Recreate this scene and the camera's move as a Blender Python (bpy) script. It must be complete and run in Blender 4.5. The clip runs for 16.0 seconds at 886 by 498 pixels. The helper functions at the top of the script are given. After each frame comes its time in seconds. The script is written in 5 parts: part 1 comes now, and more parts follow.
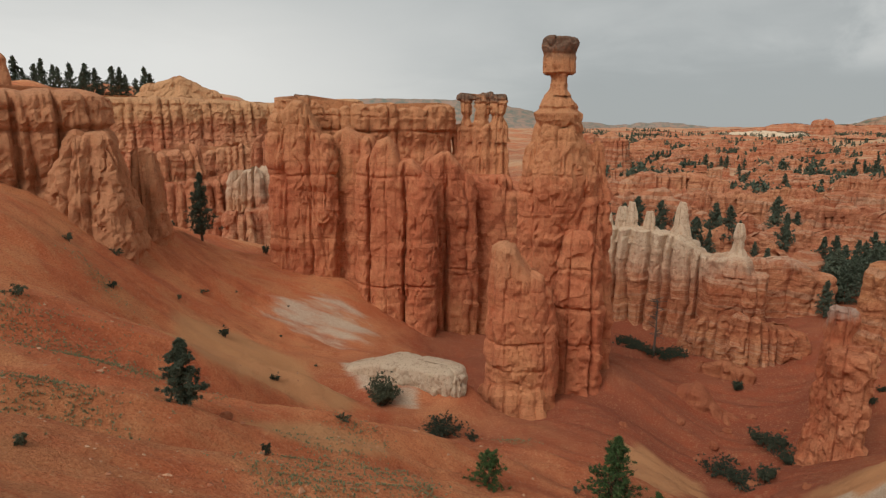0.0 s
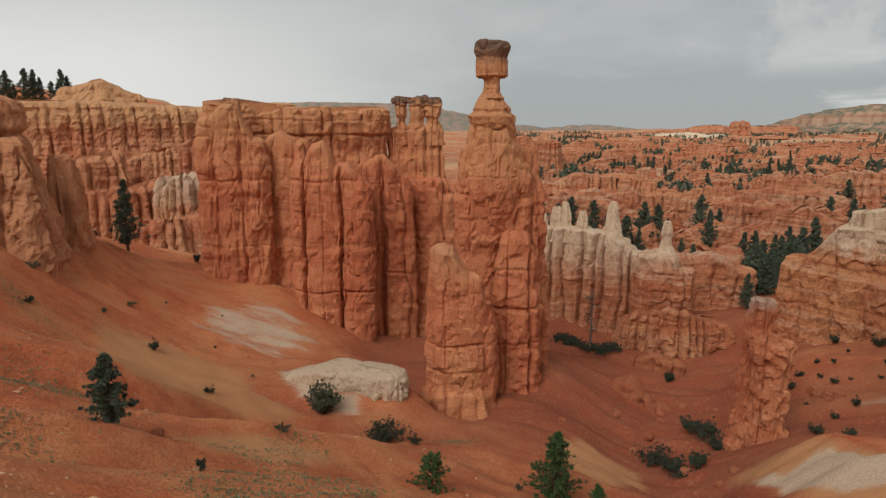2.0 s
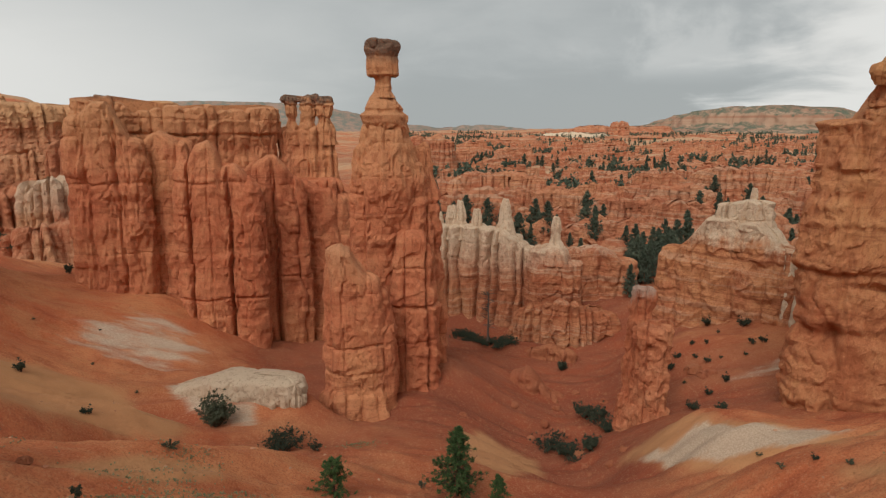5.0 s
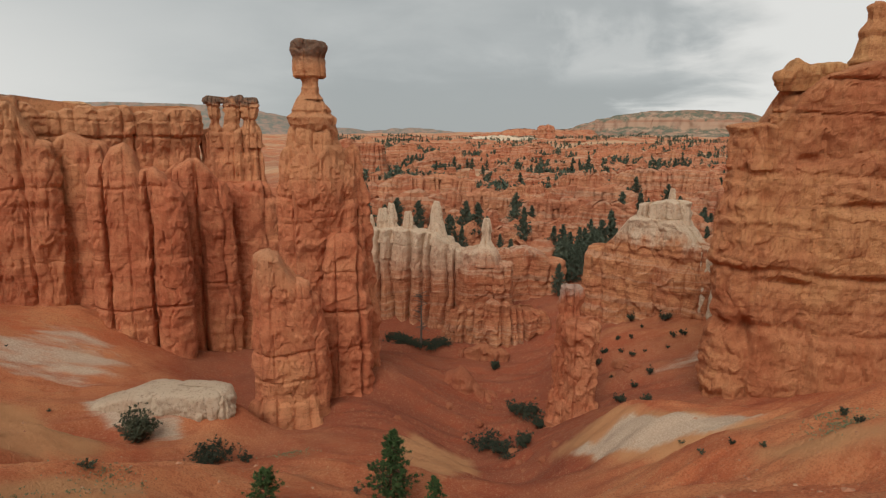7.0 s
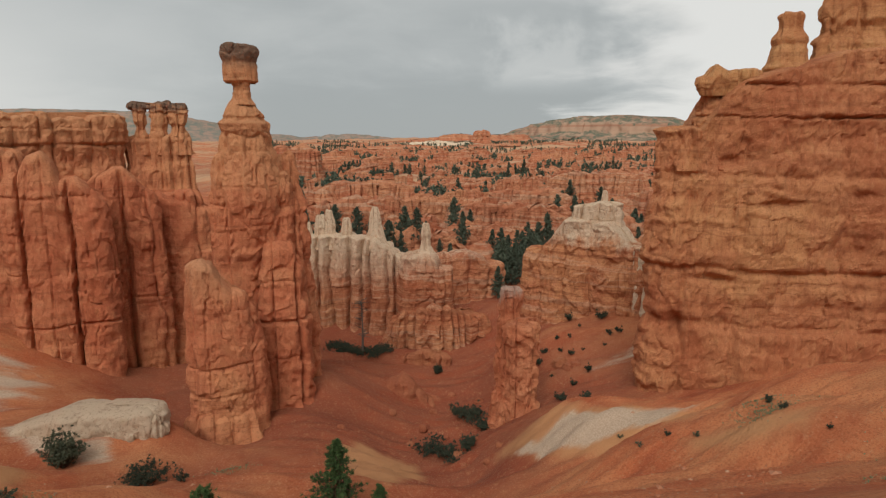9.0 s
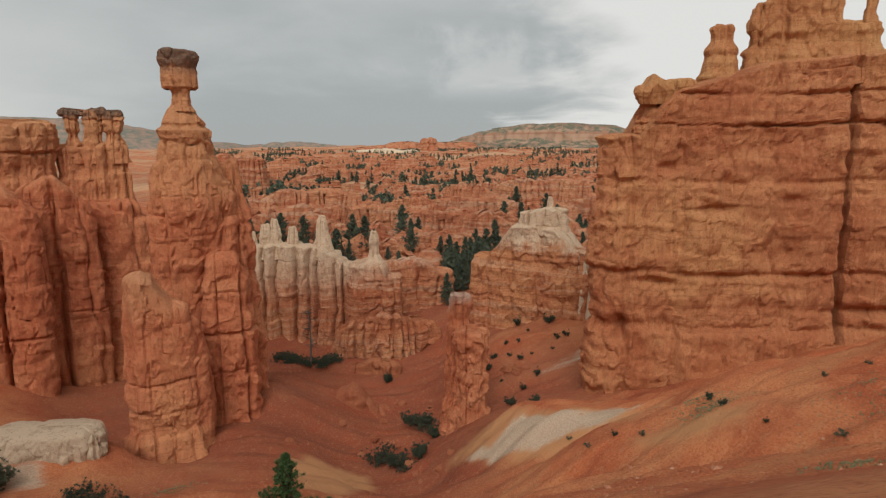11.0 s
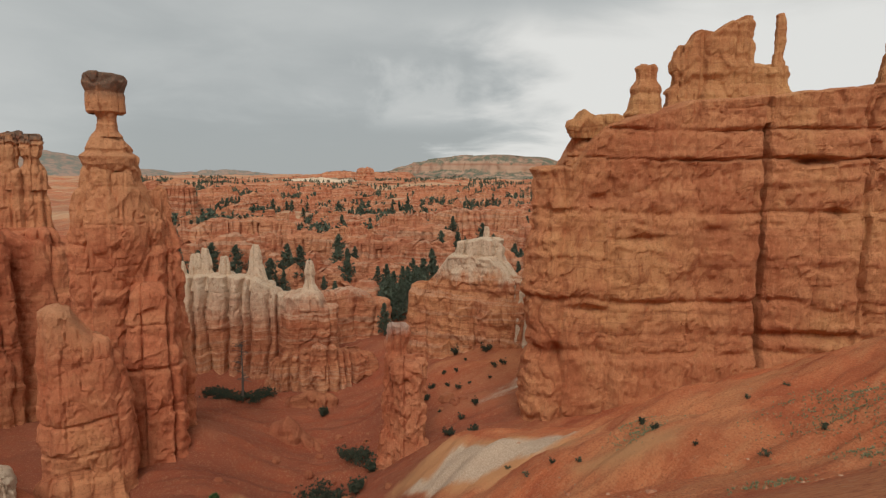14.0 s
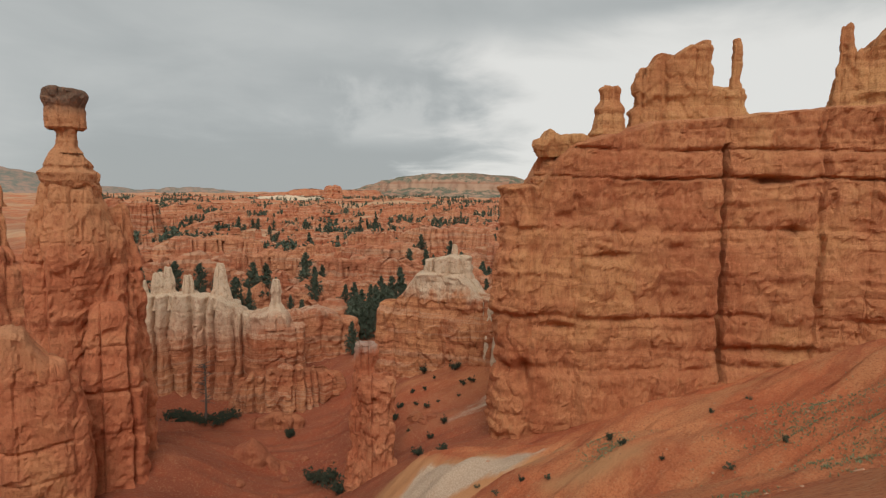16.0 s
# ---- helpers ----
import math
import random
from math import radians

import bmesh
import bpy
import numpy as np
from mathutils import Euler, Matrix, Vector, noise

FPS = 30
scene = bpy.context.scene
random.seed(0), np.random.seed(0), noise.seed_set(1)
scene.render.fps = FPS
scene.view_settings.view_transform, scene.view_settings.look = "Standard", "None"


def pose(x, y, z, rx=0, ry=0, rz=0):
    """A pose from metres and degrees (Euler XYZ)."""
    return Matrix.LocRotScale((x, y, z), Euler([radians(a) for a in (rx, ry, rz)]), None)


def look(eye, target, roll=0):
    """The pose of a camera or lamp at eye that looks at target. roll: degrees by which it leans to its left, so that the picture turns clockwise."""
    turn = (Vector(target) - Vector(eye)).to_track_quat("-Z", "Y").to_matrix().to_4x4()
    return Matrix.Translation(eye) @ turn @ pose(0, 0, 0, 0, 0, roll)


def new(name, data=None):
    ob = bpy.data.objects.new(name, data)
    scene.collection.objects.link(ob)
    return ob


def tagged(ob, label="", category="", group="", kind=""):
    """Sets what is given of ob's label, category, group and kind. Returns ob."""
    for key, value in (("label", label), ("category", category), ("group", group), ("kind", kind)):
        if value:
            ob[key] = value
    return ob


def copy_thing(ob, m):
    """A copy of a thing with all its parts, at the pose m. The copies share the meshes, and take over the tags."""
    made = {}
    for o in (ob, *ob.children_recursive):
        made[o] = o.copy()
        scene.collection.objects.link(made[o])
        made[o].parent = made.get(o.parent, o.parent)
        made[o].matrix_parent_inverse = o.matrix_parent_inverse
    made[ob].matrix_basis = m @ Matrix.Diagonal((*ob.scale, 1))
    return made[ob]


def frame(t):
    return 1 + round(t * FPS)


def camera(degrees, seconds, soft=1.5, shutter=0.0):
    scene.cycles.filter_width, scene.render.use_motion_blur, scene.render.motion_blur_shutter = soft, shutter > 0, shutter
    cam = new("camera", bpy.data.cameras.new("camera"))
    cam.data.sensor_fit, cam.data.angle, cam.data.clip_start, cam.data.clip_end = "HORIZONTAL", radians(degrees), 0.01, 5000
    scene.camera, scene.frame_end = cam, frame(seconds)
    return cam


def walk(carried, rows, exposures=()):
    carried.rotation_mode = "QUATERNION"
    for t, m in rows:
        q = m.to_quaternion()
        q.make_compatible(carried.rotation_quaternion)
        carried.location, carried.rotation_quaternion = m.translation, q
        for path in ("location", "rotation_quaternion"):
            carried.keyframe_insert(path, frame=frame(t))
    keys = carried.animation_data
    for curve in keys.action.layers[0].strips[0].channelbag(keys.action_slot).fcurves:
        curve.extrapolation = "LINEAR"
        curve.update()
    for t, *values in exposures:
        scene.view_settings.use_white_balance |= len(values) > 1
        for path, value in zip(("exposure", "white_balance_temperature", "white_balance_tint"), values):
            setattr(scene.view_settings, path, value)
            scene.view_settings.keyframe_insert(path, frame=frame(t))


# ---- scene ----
cam = camera(70.91, 16.0, soft=1.25)
# seconds, eye, tilt, heading to the right of north, roll
PATH = [
    (0.0, (0.00, 0.00, 34.00), -11.47, 0.00, 0.35),
    (0.5, (-0.00, -0.00, 33.96), -11.38, 1.53, 0.18),
    (1.0, (0.03, 0.05, 33.96), -11.30, 2.97, 0.10),
    (1.5, (0.08, 0.03, 33.95), -11.22, 4.32, 0.03),
    (2.0, (0.08, 0.05, 33.95), -11.15, 5.74, 0.01),
    (2.5, (0.10, 0.05, 33.97), -11.06, 7.24, 0.06),
    (3.0, (0.15, 0.06, 33.98), -11.00, 8.79, 0.16),
    (3.5, (0.21, -0.00, 34.00), -11.03, 10.39, 0.20),
    (4.0, (0.24, 0.06, 33.95), -11.10, 11.99, 0.17),
    (6.5, (0.42, 0.12, 33.80), -10.96, 20.10, 0.05),
    (7.0, (0.39, 0.12, 33.77), -10.85, 21.62, 0.18),
    (7.5, (0.40, 0.17, 33.73), -10.71, 23.09, 0.21),
    (8.0, (0.48, 0.20, 33.74), -10.58, 24.48, 0.12),
    (8.5, (0.46, 0.21, 33.71), -10.46, 25.88, -0.04),
    (9.0, (0.41, 0.20, 33.69), -10.35, 27.27, -0.21),
    (11.5, (0.47, 0.25, 33.67), -9.48, 33.24, -0.19),
    (12.0, (0.40, 0.26, 33.69), -9.22, 34.43, -0.08),
    (12.5, (0.42, 0.29, 33.66), -8.75, 35.50, -0.02),
    (13.0, (0.44, 0.30, 33.65), -8.15, 36.41, 0.07),
    (13.5, (0.45, 0.30, 33.66), -7.53, 37.18, 0.21),
    (14.0, (0.41, 0.30, 33.65), -6.96, 37.93, 0.42),
    (14.5, (0.42, 0.30, 33.65), -6.48, 38.75, 0.54),
    (15.0, (0.40, 0.30, 33.65), -6.04, 39.60, 0.56),
    (15.5, (0.40, 0.32, 33.64), -5.64, 40.34, 0.55),
    (16.0, (0.38, 0.29, 33.63), -5.28, 40.86, 0.59),
]
walk(cam, [(t, pose(*e, 90 + p, 0, -a) @ pose(0, 0, 0, 0, 0, r)) for t, e, p, a, r in PATH])

# ---- light: overcast sky, brighter where the cloud thins out ----
SUN_BEARING, SUN_HEIGHT = 219.0, 46.0
world = bpy.data.worlds.new("overcast_sky")
scene.world = world
world.use_nodes = True


class Nodes:
    """Short hand for building node trees."""

    def __init__(self, tree):
        self.tree = tree

    def add(self, kind, **sets):
        n = self.tree.nodes.new(kind)
        for k, v in sets.items():
            if k in n.inputs:
                self.put(n.inputs[k], v)
            else:
                setattr(n, k, v)
        return n

    def put(self, socket, v):
        if isinstance(v, bpy.types.NodeSocket):
            self.tree.links.new(v, socket)
        else:
            socket.default_value = v

    def math(self, op, a, b=0.0, clamp=False):
        n = self.tree.nodes.new("ShaderNodeMath")
        n.operation, n.use_clamp = op, clamp
        self.put(n.inputs[0], a)
        self.put(n.inputs[1], b)
        return n.outputs[0]

    def mix(self, f, a, b, blend="MIX"):
        n = self.tree.nodes.new("ShaderNodeMix")
        n.data_type, n.blend_type = "RGBA", blend
        self.put(n.inputs[0], f)
        self.put(n.inputs[6], a)
        self.put(n.inputs[7], b)
        return n.outputs[2]

    def noise(self, vec, scale, detail=4.0, rough=0.55, dist=0.0):
        n = self.add("ShaderNodeTexNoise", Vector=vec, Scale=scale, Detail=detail, Roughness=rough, Distortion=dist)
        return n.outputs[0]

    def ramp(self, f, lo, hi):
        n = self.tree.nodes.new("ShaderNodeMapRange")
        n.interpolation_type = "SMOOTHSTEP"
        self.put(n.inputs[0], f)
        n.inputs[1].default_value, n.inputs[2].default_value = min(lo, hi), max(lo, hi)
        if lo > hi:
            n.inputs[3].default_value, n.inputs[4].default_value = 1.0, 0.0
        return n.outputs[0]

    def scaled(self, vec, x, y, z, rot=0.0):
        n = self.add("ShaderNodeMapping", Vector=vec, Scale=(x, y, z), Rotation=(0, 0, rot))
        return n.outputs[0]


def rgb(r, g, b):
    return (r, g, b, 1.0)


w = Nodes(world.node_tree)
world.node_tree.nodes.clear()
sky = w.add("ShaderNodeTexSky", sky_type="NISHITA", sun_disc=False, sun_elevation=radians(SUN_HEIGHT),
            sun_rotation=radians(SUN_BEARING), altitude=2400.0, dust_density=3.0)
ray = w.add("ShaderNodeTexCoord").outputs["Generated"]
xyz = w.add("ShaderNodeSeparateXYZ", Vector=ray)
dz = w.math("MAXIMUM", xyz.outputs[2], 0.0)
flat = w.math("ADD", dz, 0.16)
sheet = w.add("ShaderNodeCombineXYZ", X=w.math("DIVIDE", xyz.outputs[0], flat), Y=w.math("DIVIDE", xyz.outputs[1], flat)).outputs[0]
big = w.noise(sheet, 0.42, 6.0, 0.5, 0.6)
fine = w.noise(sheet, 1.4, 6.0, 0.55, 0.4)
cloud = w.math("ADD", w.math("MULTIPLY", big, 0.6), w.math("MULTIPLY", fine, 0.4))
bear_n = w.math("MULTIPLY", w.math("ARCTAN2", xyz.outputs[0], xyz.outputs[1]), 180 / math.pi)
flat_run = w.math("SQRT", w.math("ADD", w.math("MULTIPLY", xyz.outputs[0], xyz.outputs[0]), w.math("MULTIPLY", xyz.outputs[1], xyz.outputs[1])))
rise_n = w.math("DIVIDE", dz, w.math("MAXIMUM", flat_run, 0.02))
ragged = w.math("MULTIPLY", w.math("SUBTRACT", cloud, 0.5), 0.26)
rise_r = w.math("ADD", rise_n, ragged)
bear_r = w.math("ADD", bear_n, w.math("MULTIPLY", w.math("SUBTRACT", cloud, 0.5), 60.0))


def blend(f, a, b):
    """Number between a and b."""
    return w.math("ADD", w.math("MULTIPLY", a, w.math("SUBTRACT", 1.0, f)), w.math("MULTIPLY", b, f))


value = w.math("ADD", 0.42, w.math("MULTIPLY", w.ramp(cloud, 0.30, 0.70), 0.13))
# rain curtain over the far plateau, then the thin bright cloud to either side of it, then the dark deck overhead
value = blend(w.math("MULTIPLY", w.math("MULTIPLY", w.ramp(bear_n, 2.0, 14.0), w.ramp(bear_n, 50.0, 38.0)), w.ramp(rise_r, 0.13, 0.03)), value, 0.41)
value = blend(w.math("MULTIPLY", w.math("MULTIPLY", w.ramp(bear_n, 14.0, -24.0), w.ramp(bear_n, -100.0, -60.0)), w.ramp(rise_r, 0.30, 0.06)), value, 0.76)
puff = w.math("MULTIPLY", w.math("MULTIPLY", w.ramp(bear_n, 20.0, 32.0), w.ramp(rise_r, 0.19, 0.13)), w.math("MULTIPLY", w.ramp(rise_n, 0.055, 0.10), w.ramp(w.noise(ray, 9.0, 6.0, 0.55, 0.3), 0.46, 0.66)))
value = blend(w.math("MULTIPLY", puff, 0.55), value, 0.66)
gleam = w.math("MULTIPLY", w.math("MULTIPLY", w.ramp(bear_r, 34.0, 47.0), w.ramp(bear_n, 130.0, 100.0)), w.ramp(rise_r, 0.27, 0.205))
value = blend(gleam, value, 0.76)
bright = w.math("SUBTRACT", value, 0.36)
tone = w.mix(w.ramp(bright, 0.0, 0.4), rgb(0.93, 0.99, 0.99), rgb(1.0, 1.0, 0.965))
grey = w.add("ShaderNodeVectorMath", operation="SCALE")
w.put(grey.inputs[0], tone)
w.put(grey.inputs["Scale"], value)
clouds = w.add("ShaderNodeBackground", Color=grey.outputs[0], Strength=1.0)
clear = w.add("ShaderNodeBackground", Color=sky.outputs[0], Strength=0.05)
both = w.add("ShaderNodeMixShader", Fac=0.96)
w.put(both.inputs[1], clear.outputs[0])
w.put(both.inputs[2], clouds.outputs[0])
w.put(w.add("ShaderNodeOutputWorld").inputs[0], both.outputs[0])

sun = new("sun", bpy.data.lights.new("sun", "SUN"))
sun.data.energy, sun.data.angle, sun.data.color = 2.15, radians(34), (1.0, 0.975, 0.93)
sun_from = Vector((math.sin(radians(SUN_BEARING)), math.cos(radians(SUN_BEARING)), math.tan(radians(SUN_HEIGHT))))
sun.matrix_world = look(sun_from * 100, (0, 0, 0))
scene.view_settings.exposure = 0.0

# ---- materials ----


def material(name, roughness=0.9):
    m = bpy.data.materials.new(name)
    m.use_nodes = True
    n = Nodes(m.node_tree)
    b = m.node_tree.nodes["Principled BSDF"]
    b.inputs["Roughness"].default_value = roughness
    b.inputs["Specular IOR Level"].default_value = 0.25
    return m, n, b


def bump(n, b, height, strength, distance):
    k = n.add("ShaderNodeBump", Height=height, Strength=strength, Distance=distance)
    n.put(b.inputs["Normal"], k.outputs[0])


def rock_material(name, low, high, pale, pale_from, pale_to, streak=0.35, size=1.0, cap=None, band=None):
    """Banded mudstone: beds by height, washed streaks down the face, pale beds above a level, lichen-dark caps."""
    m, n, b = material(name, 0.92)
    p = n.add("ShaderNodeNewGeometry").outputs["Position"]
    z = n.add("ShaderNodeSeparateXYZ", Vector=p).outputs[2]
    warp = n.math("MULTIPLY", n.noise(p, 0.12 / size, 3.0), 2.2 * size)
    zz = n.math("ADD", z, warp)
    upright = n.add("ShaderNodeCombineXYZ", Z=zz).outputs[0]
    beds = n.noise(upright, 0.45 / size, 4.0, 0.6)
    bent = n.add("ShaderNodeVectorMath", operation="ADD")
    n.put(bent.inputs[0], p)
    n.put(bent.inputs[1], n.add("ShaderNodeCombineXYZ", Z=warp).outputs[0])
    lines = n.noise(n.scaled(bent.outputs[0], 0.03, 0.03, 1.0), 1.25 / size, 6.0, 0.72)
    blotch = n.noise(p, 0.3 / size, 6.0, 0.65, 0.4)
    broad = n.noise(n.scaled(p, 1.0, 1.0, 0.6), 0.085 / size, 4.0, 0.6)
    drip = n.noise(n.scaled(p, 1.0, 1.0, 0.07), 1.5 / size, 5.0, 0.6)
    deep = (0.84 * low[0], 0.70 * low[1], 0.66 * low[2], 1)
    warm = (min(1, 1.04 * high[0]), min(1, 1.16 * high[1]), min(1, 1.10 * high[2]), 1)
    c = n.mix(n.ramp(beds, 0.44, 0.56) if band else n.ramp(beds, 0.3, 0.7), low, high)
    c = n.mix(n.math("MULTIPLY", n.ramp(broad, 0.5, 0.66), 0.7), c, warm)
    c = n.mix(n.math("MULTIPLY", n.ramp(broad, 0.5, 0.34), 0.75), c, deep)
    if band:
        c = n.mix(n.math("MULTIPLY", n.ramp(lines, 0.53, 0.55), 0.6), c, band)
    c = n.mix(n.math("MULTIPLY", n.ramp(lines, 0.44, 0.40), 0.6 if band else 0.32), c, tuple(0.62 * x for x in deep[:3]) + (1,))
    c = n.mix(n.math("MULTIPLY", n.ramp(blotch, 0.46, 0.68), 0.35), c, deep)
    c = n.mix(n.math("MULTIPLY", n.ramp(drip, 0.54, 0.7), streak), c, tuple(min(1, 1.12 * x + 0.04) for x in high[:3]) + (1,))
    c = n.mix(n.math("MULTIPLY", n.ramp(drip, 0.45, 0.32), 0.4), c, tuple(0.75 * x for x in deep[:3]) + (1,))
    if pale:
        k = n.ramp(n.math("ADD", z, n.math("MULTIPLY", n.math("ADD", n.noise(p, 0.25 / size, 4.0), n.math("SUBTRACT", n.math("MULTIPLY", drip, 0.8), 0.4)), 6.0 * size)), pale_from, pale_to)
        c = n.mix(n.math("MULTIPLY", k, n.math("ADD", n.math("MULTIPLY", beds, 0.5), 0.6), True), c, pale)
    if cap:
        k = n.math("MULTIPLY", n.ramp(n.math("ADD", z, n.math("MULTIPLY", blotch, 1.5)), cap[0], cap[1]), n.ramp(blotch, 0.26, 0.46))
        c = n.mix(n.math("MULTIPLY", k, 0.9), c, rgb(0.12, 0.09, 0.068))
    speck = n.noise(p, 3.0 / size, 8.0, 0.8)
    chunk = n.noise(n.scaled(p, 1.0, 1.0, 0.6), 1.0 / size, 8.0, 0.72, 0.5)
    c = n.mix(n.math("MULTIPLY", n.ramp(chunk, 0.46, 0.36), 0.35), c, tuple(0.7 * x for x in deep[:3]) + (1,))
    c = n.mix(n.math("MULTIPLY", n.ramp(chunk, 0.54, 0.66), 0.35), c, warm)
    c = n.mix(n.math("MULTIPLY", n.ramp(speck, 0.48, 0.36), 0.6), c, tuple(0.55 * x for x in low[:3]) + (1,))
    c = n.mix(n.math("MULTIPLY", n.ramp(speck, 0.53, 0.66), 0.4), c, tuple(min(1, 1.15 * x + 0.03) for x in high[:3]) + (1,))
    n.put(b.inputs["Base Color"], c)
    grooves = n.noise(n.scaled(p, 1.0, 1.0, 0.10), 3.2 / size, 5.0, 0.65)
    h = n.math("ADD", n.math("ADD", speck, n.math("MULTIPLY", chunk, 0.7)), n.math("ADD", n.math("MULTIPLY", grooves, 0.6), n.math("MULTIPLY", lines, 0.5)))
    bump(n, b, h, 1.0, 0.26 * size)
    return m


RED, ORANGE = rgb(0.56, 0.175, 0.082), rgb(0.65, 0.262, 0.125)
PINK, BUFF, WHITE = rgb(0.42, 0.17, 0.09), rgb(0.50, 0.22, 0.09), rgb(0.68, 0.54, 0.38)
mat_hammer = rock_material("hammer_rock", RED, ORANGE, rgb(0.58, 0.28, 0.13), 27.0, 38.0, 0.2, 1.0, (41.5, 43.3))
mat_knob = rock_material("buttress_rock", RED, ORANGE, rgb(0.57, 0.27, 0.135), 18.0, 24.0, 0.2)
mat_wall = rock_material("wall_rock", RED, ORANGE, rgb(0.58, 0.28, 0.13), 30.0, 40.0, 0.25, 1.0, (37.9, 39.0))
mat_cap = rock_material("dark_capped_rock", RED, ORANGE, rgb(0.58, 0.28, 0.13), 30.0, 40.0, 0.25, 1.0, (37.6, 38.6))
mat_cliff = rock_material("cliff_rock", rgb(0.50, 0.18, 0.08), rgb(0.60, 0.265, 0.118), None, 0, 0, 0.3, 1.0)
mat_crest = rock_material("crest_rock", rgb(0.49, 0.205, 0.085), rgb(0.58, 0.29, 0.125), None, 0, 0, 0.3, 0.7)
mat_white = rock_material("pale_ridge_rock", rgb(0.46, 0.165, 0.075), rgb(0.55, 0.25, 0.13), WHITE, 8.0, 18.0, 0.4, band=rgb(0.58, 0.34, 0.21))
mat_banded = rock_material("banded_rock", rgb(0.44, 0.145, 0.065), rgb(0.53, 0.225, 0.11), WHITE, 11.5, 17.0, 0.25, band=rgb(0.57, 0.34, 0.21))
mat_fin = rock_material("white_capped_rock", rgb(0.44, 0.145, 0.065), rgb(0.54, 0.225, 0.105), WHITE, 18.5, 21.5, 0.25, band=rgb(0.57, 0.33, 0.20))
mat_stack = rock_material("stack_rock", rgb(0.51, 0.16, 0.072), rgb(0.60, 0.25, 0.125), rgb(0.44, 0.34, 0.27), 16.5, 19.0, 0.35)
mat_far = rock_material("valley_rock", rgb(0.46, 0.155, 0.075), rgb(0.53, 0.225, 0.115), None, 0, 0, 0.3, 1.6, band=rgb(0.53, 0.33, 0.21))
mat_chalk = rock_material("chalky_rock", rgb(0.56, 0.36, 0.24), rgb(0.64, 0.48, 0.34), WHITE, -6.0, 8.0, 0.3)
mat_bowl = rock_material("amphitheatre_rock", rgb(0.52, 0.185, 0.09), rgb(0.60, 0.275, 0.145), rgb(0.60, 0.33, 0.16), 36.0, 41.0, 0.35, 1.6)
mat_gully = rock_material("gully_rock", rgb(0.35, 0.10, 0.047), rgb(0.42, 0.15, 0.072), None, 0, 0, 0.25)
mat_ledge = rock_material("pale_clay_rock", rgb(0.42, 0.24, 0.15), rgb(0.52, 0.38, 0.26), rgb(0.62, 0.47, 0.33), 3.0, 7.0, 0.3)
mat_whitefin = rock_material("pale_fin_rock", rgb(0.50, 0.17, 0.08), rgb(0.58, 0.30, 0.17), rgb(0.62, 0.47, 0.33), 17.0, 25.0, 0.5)


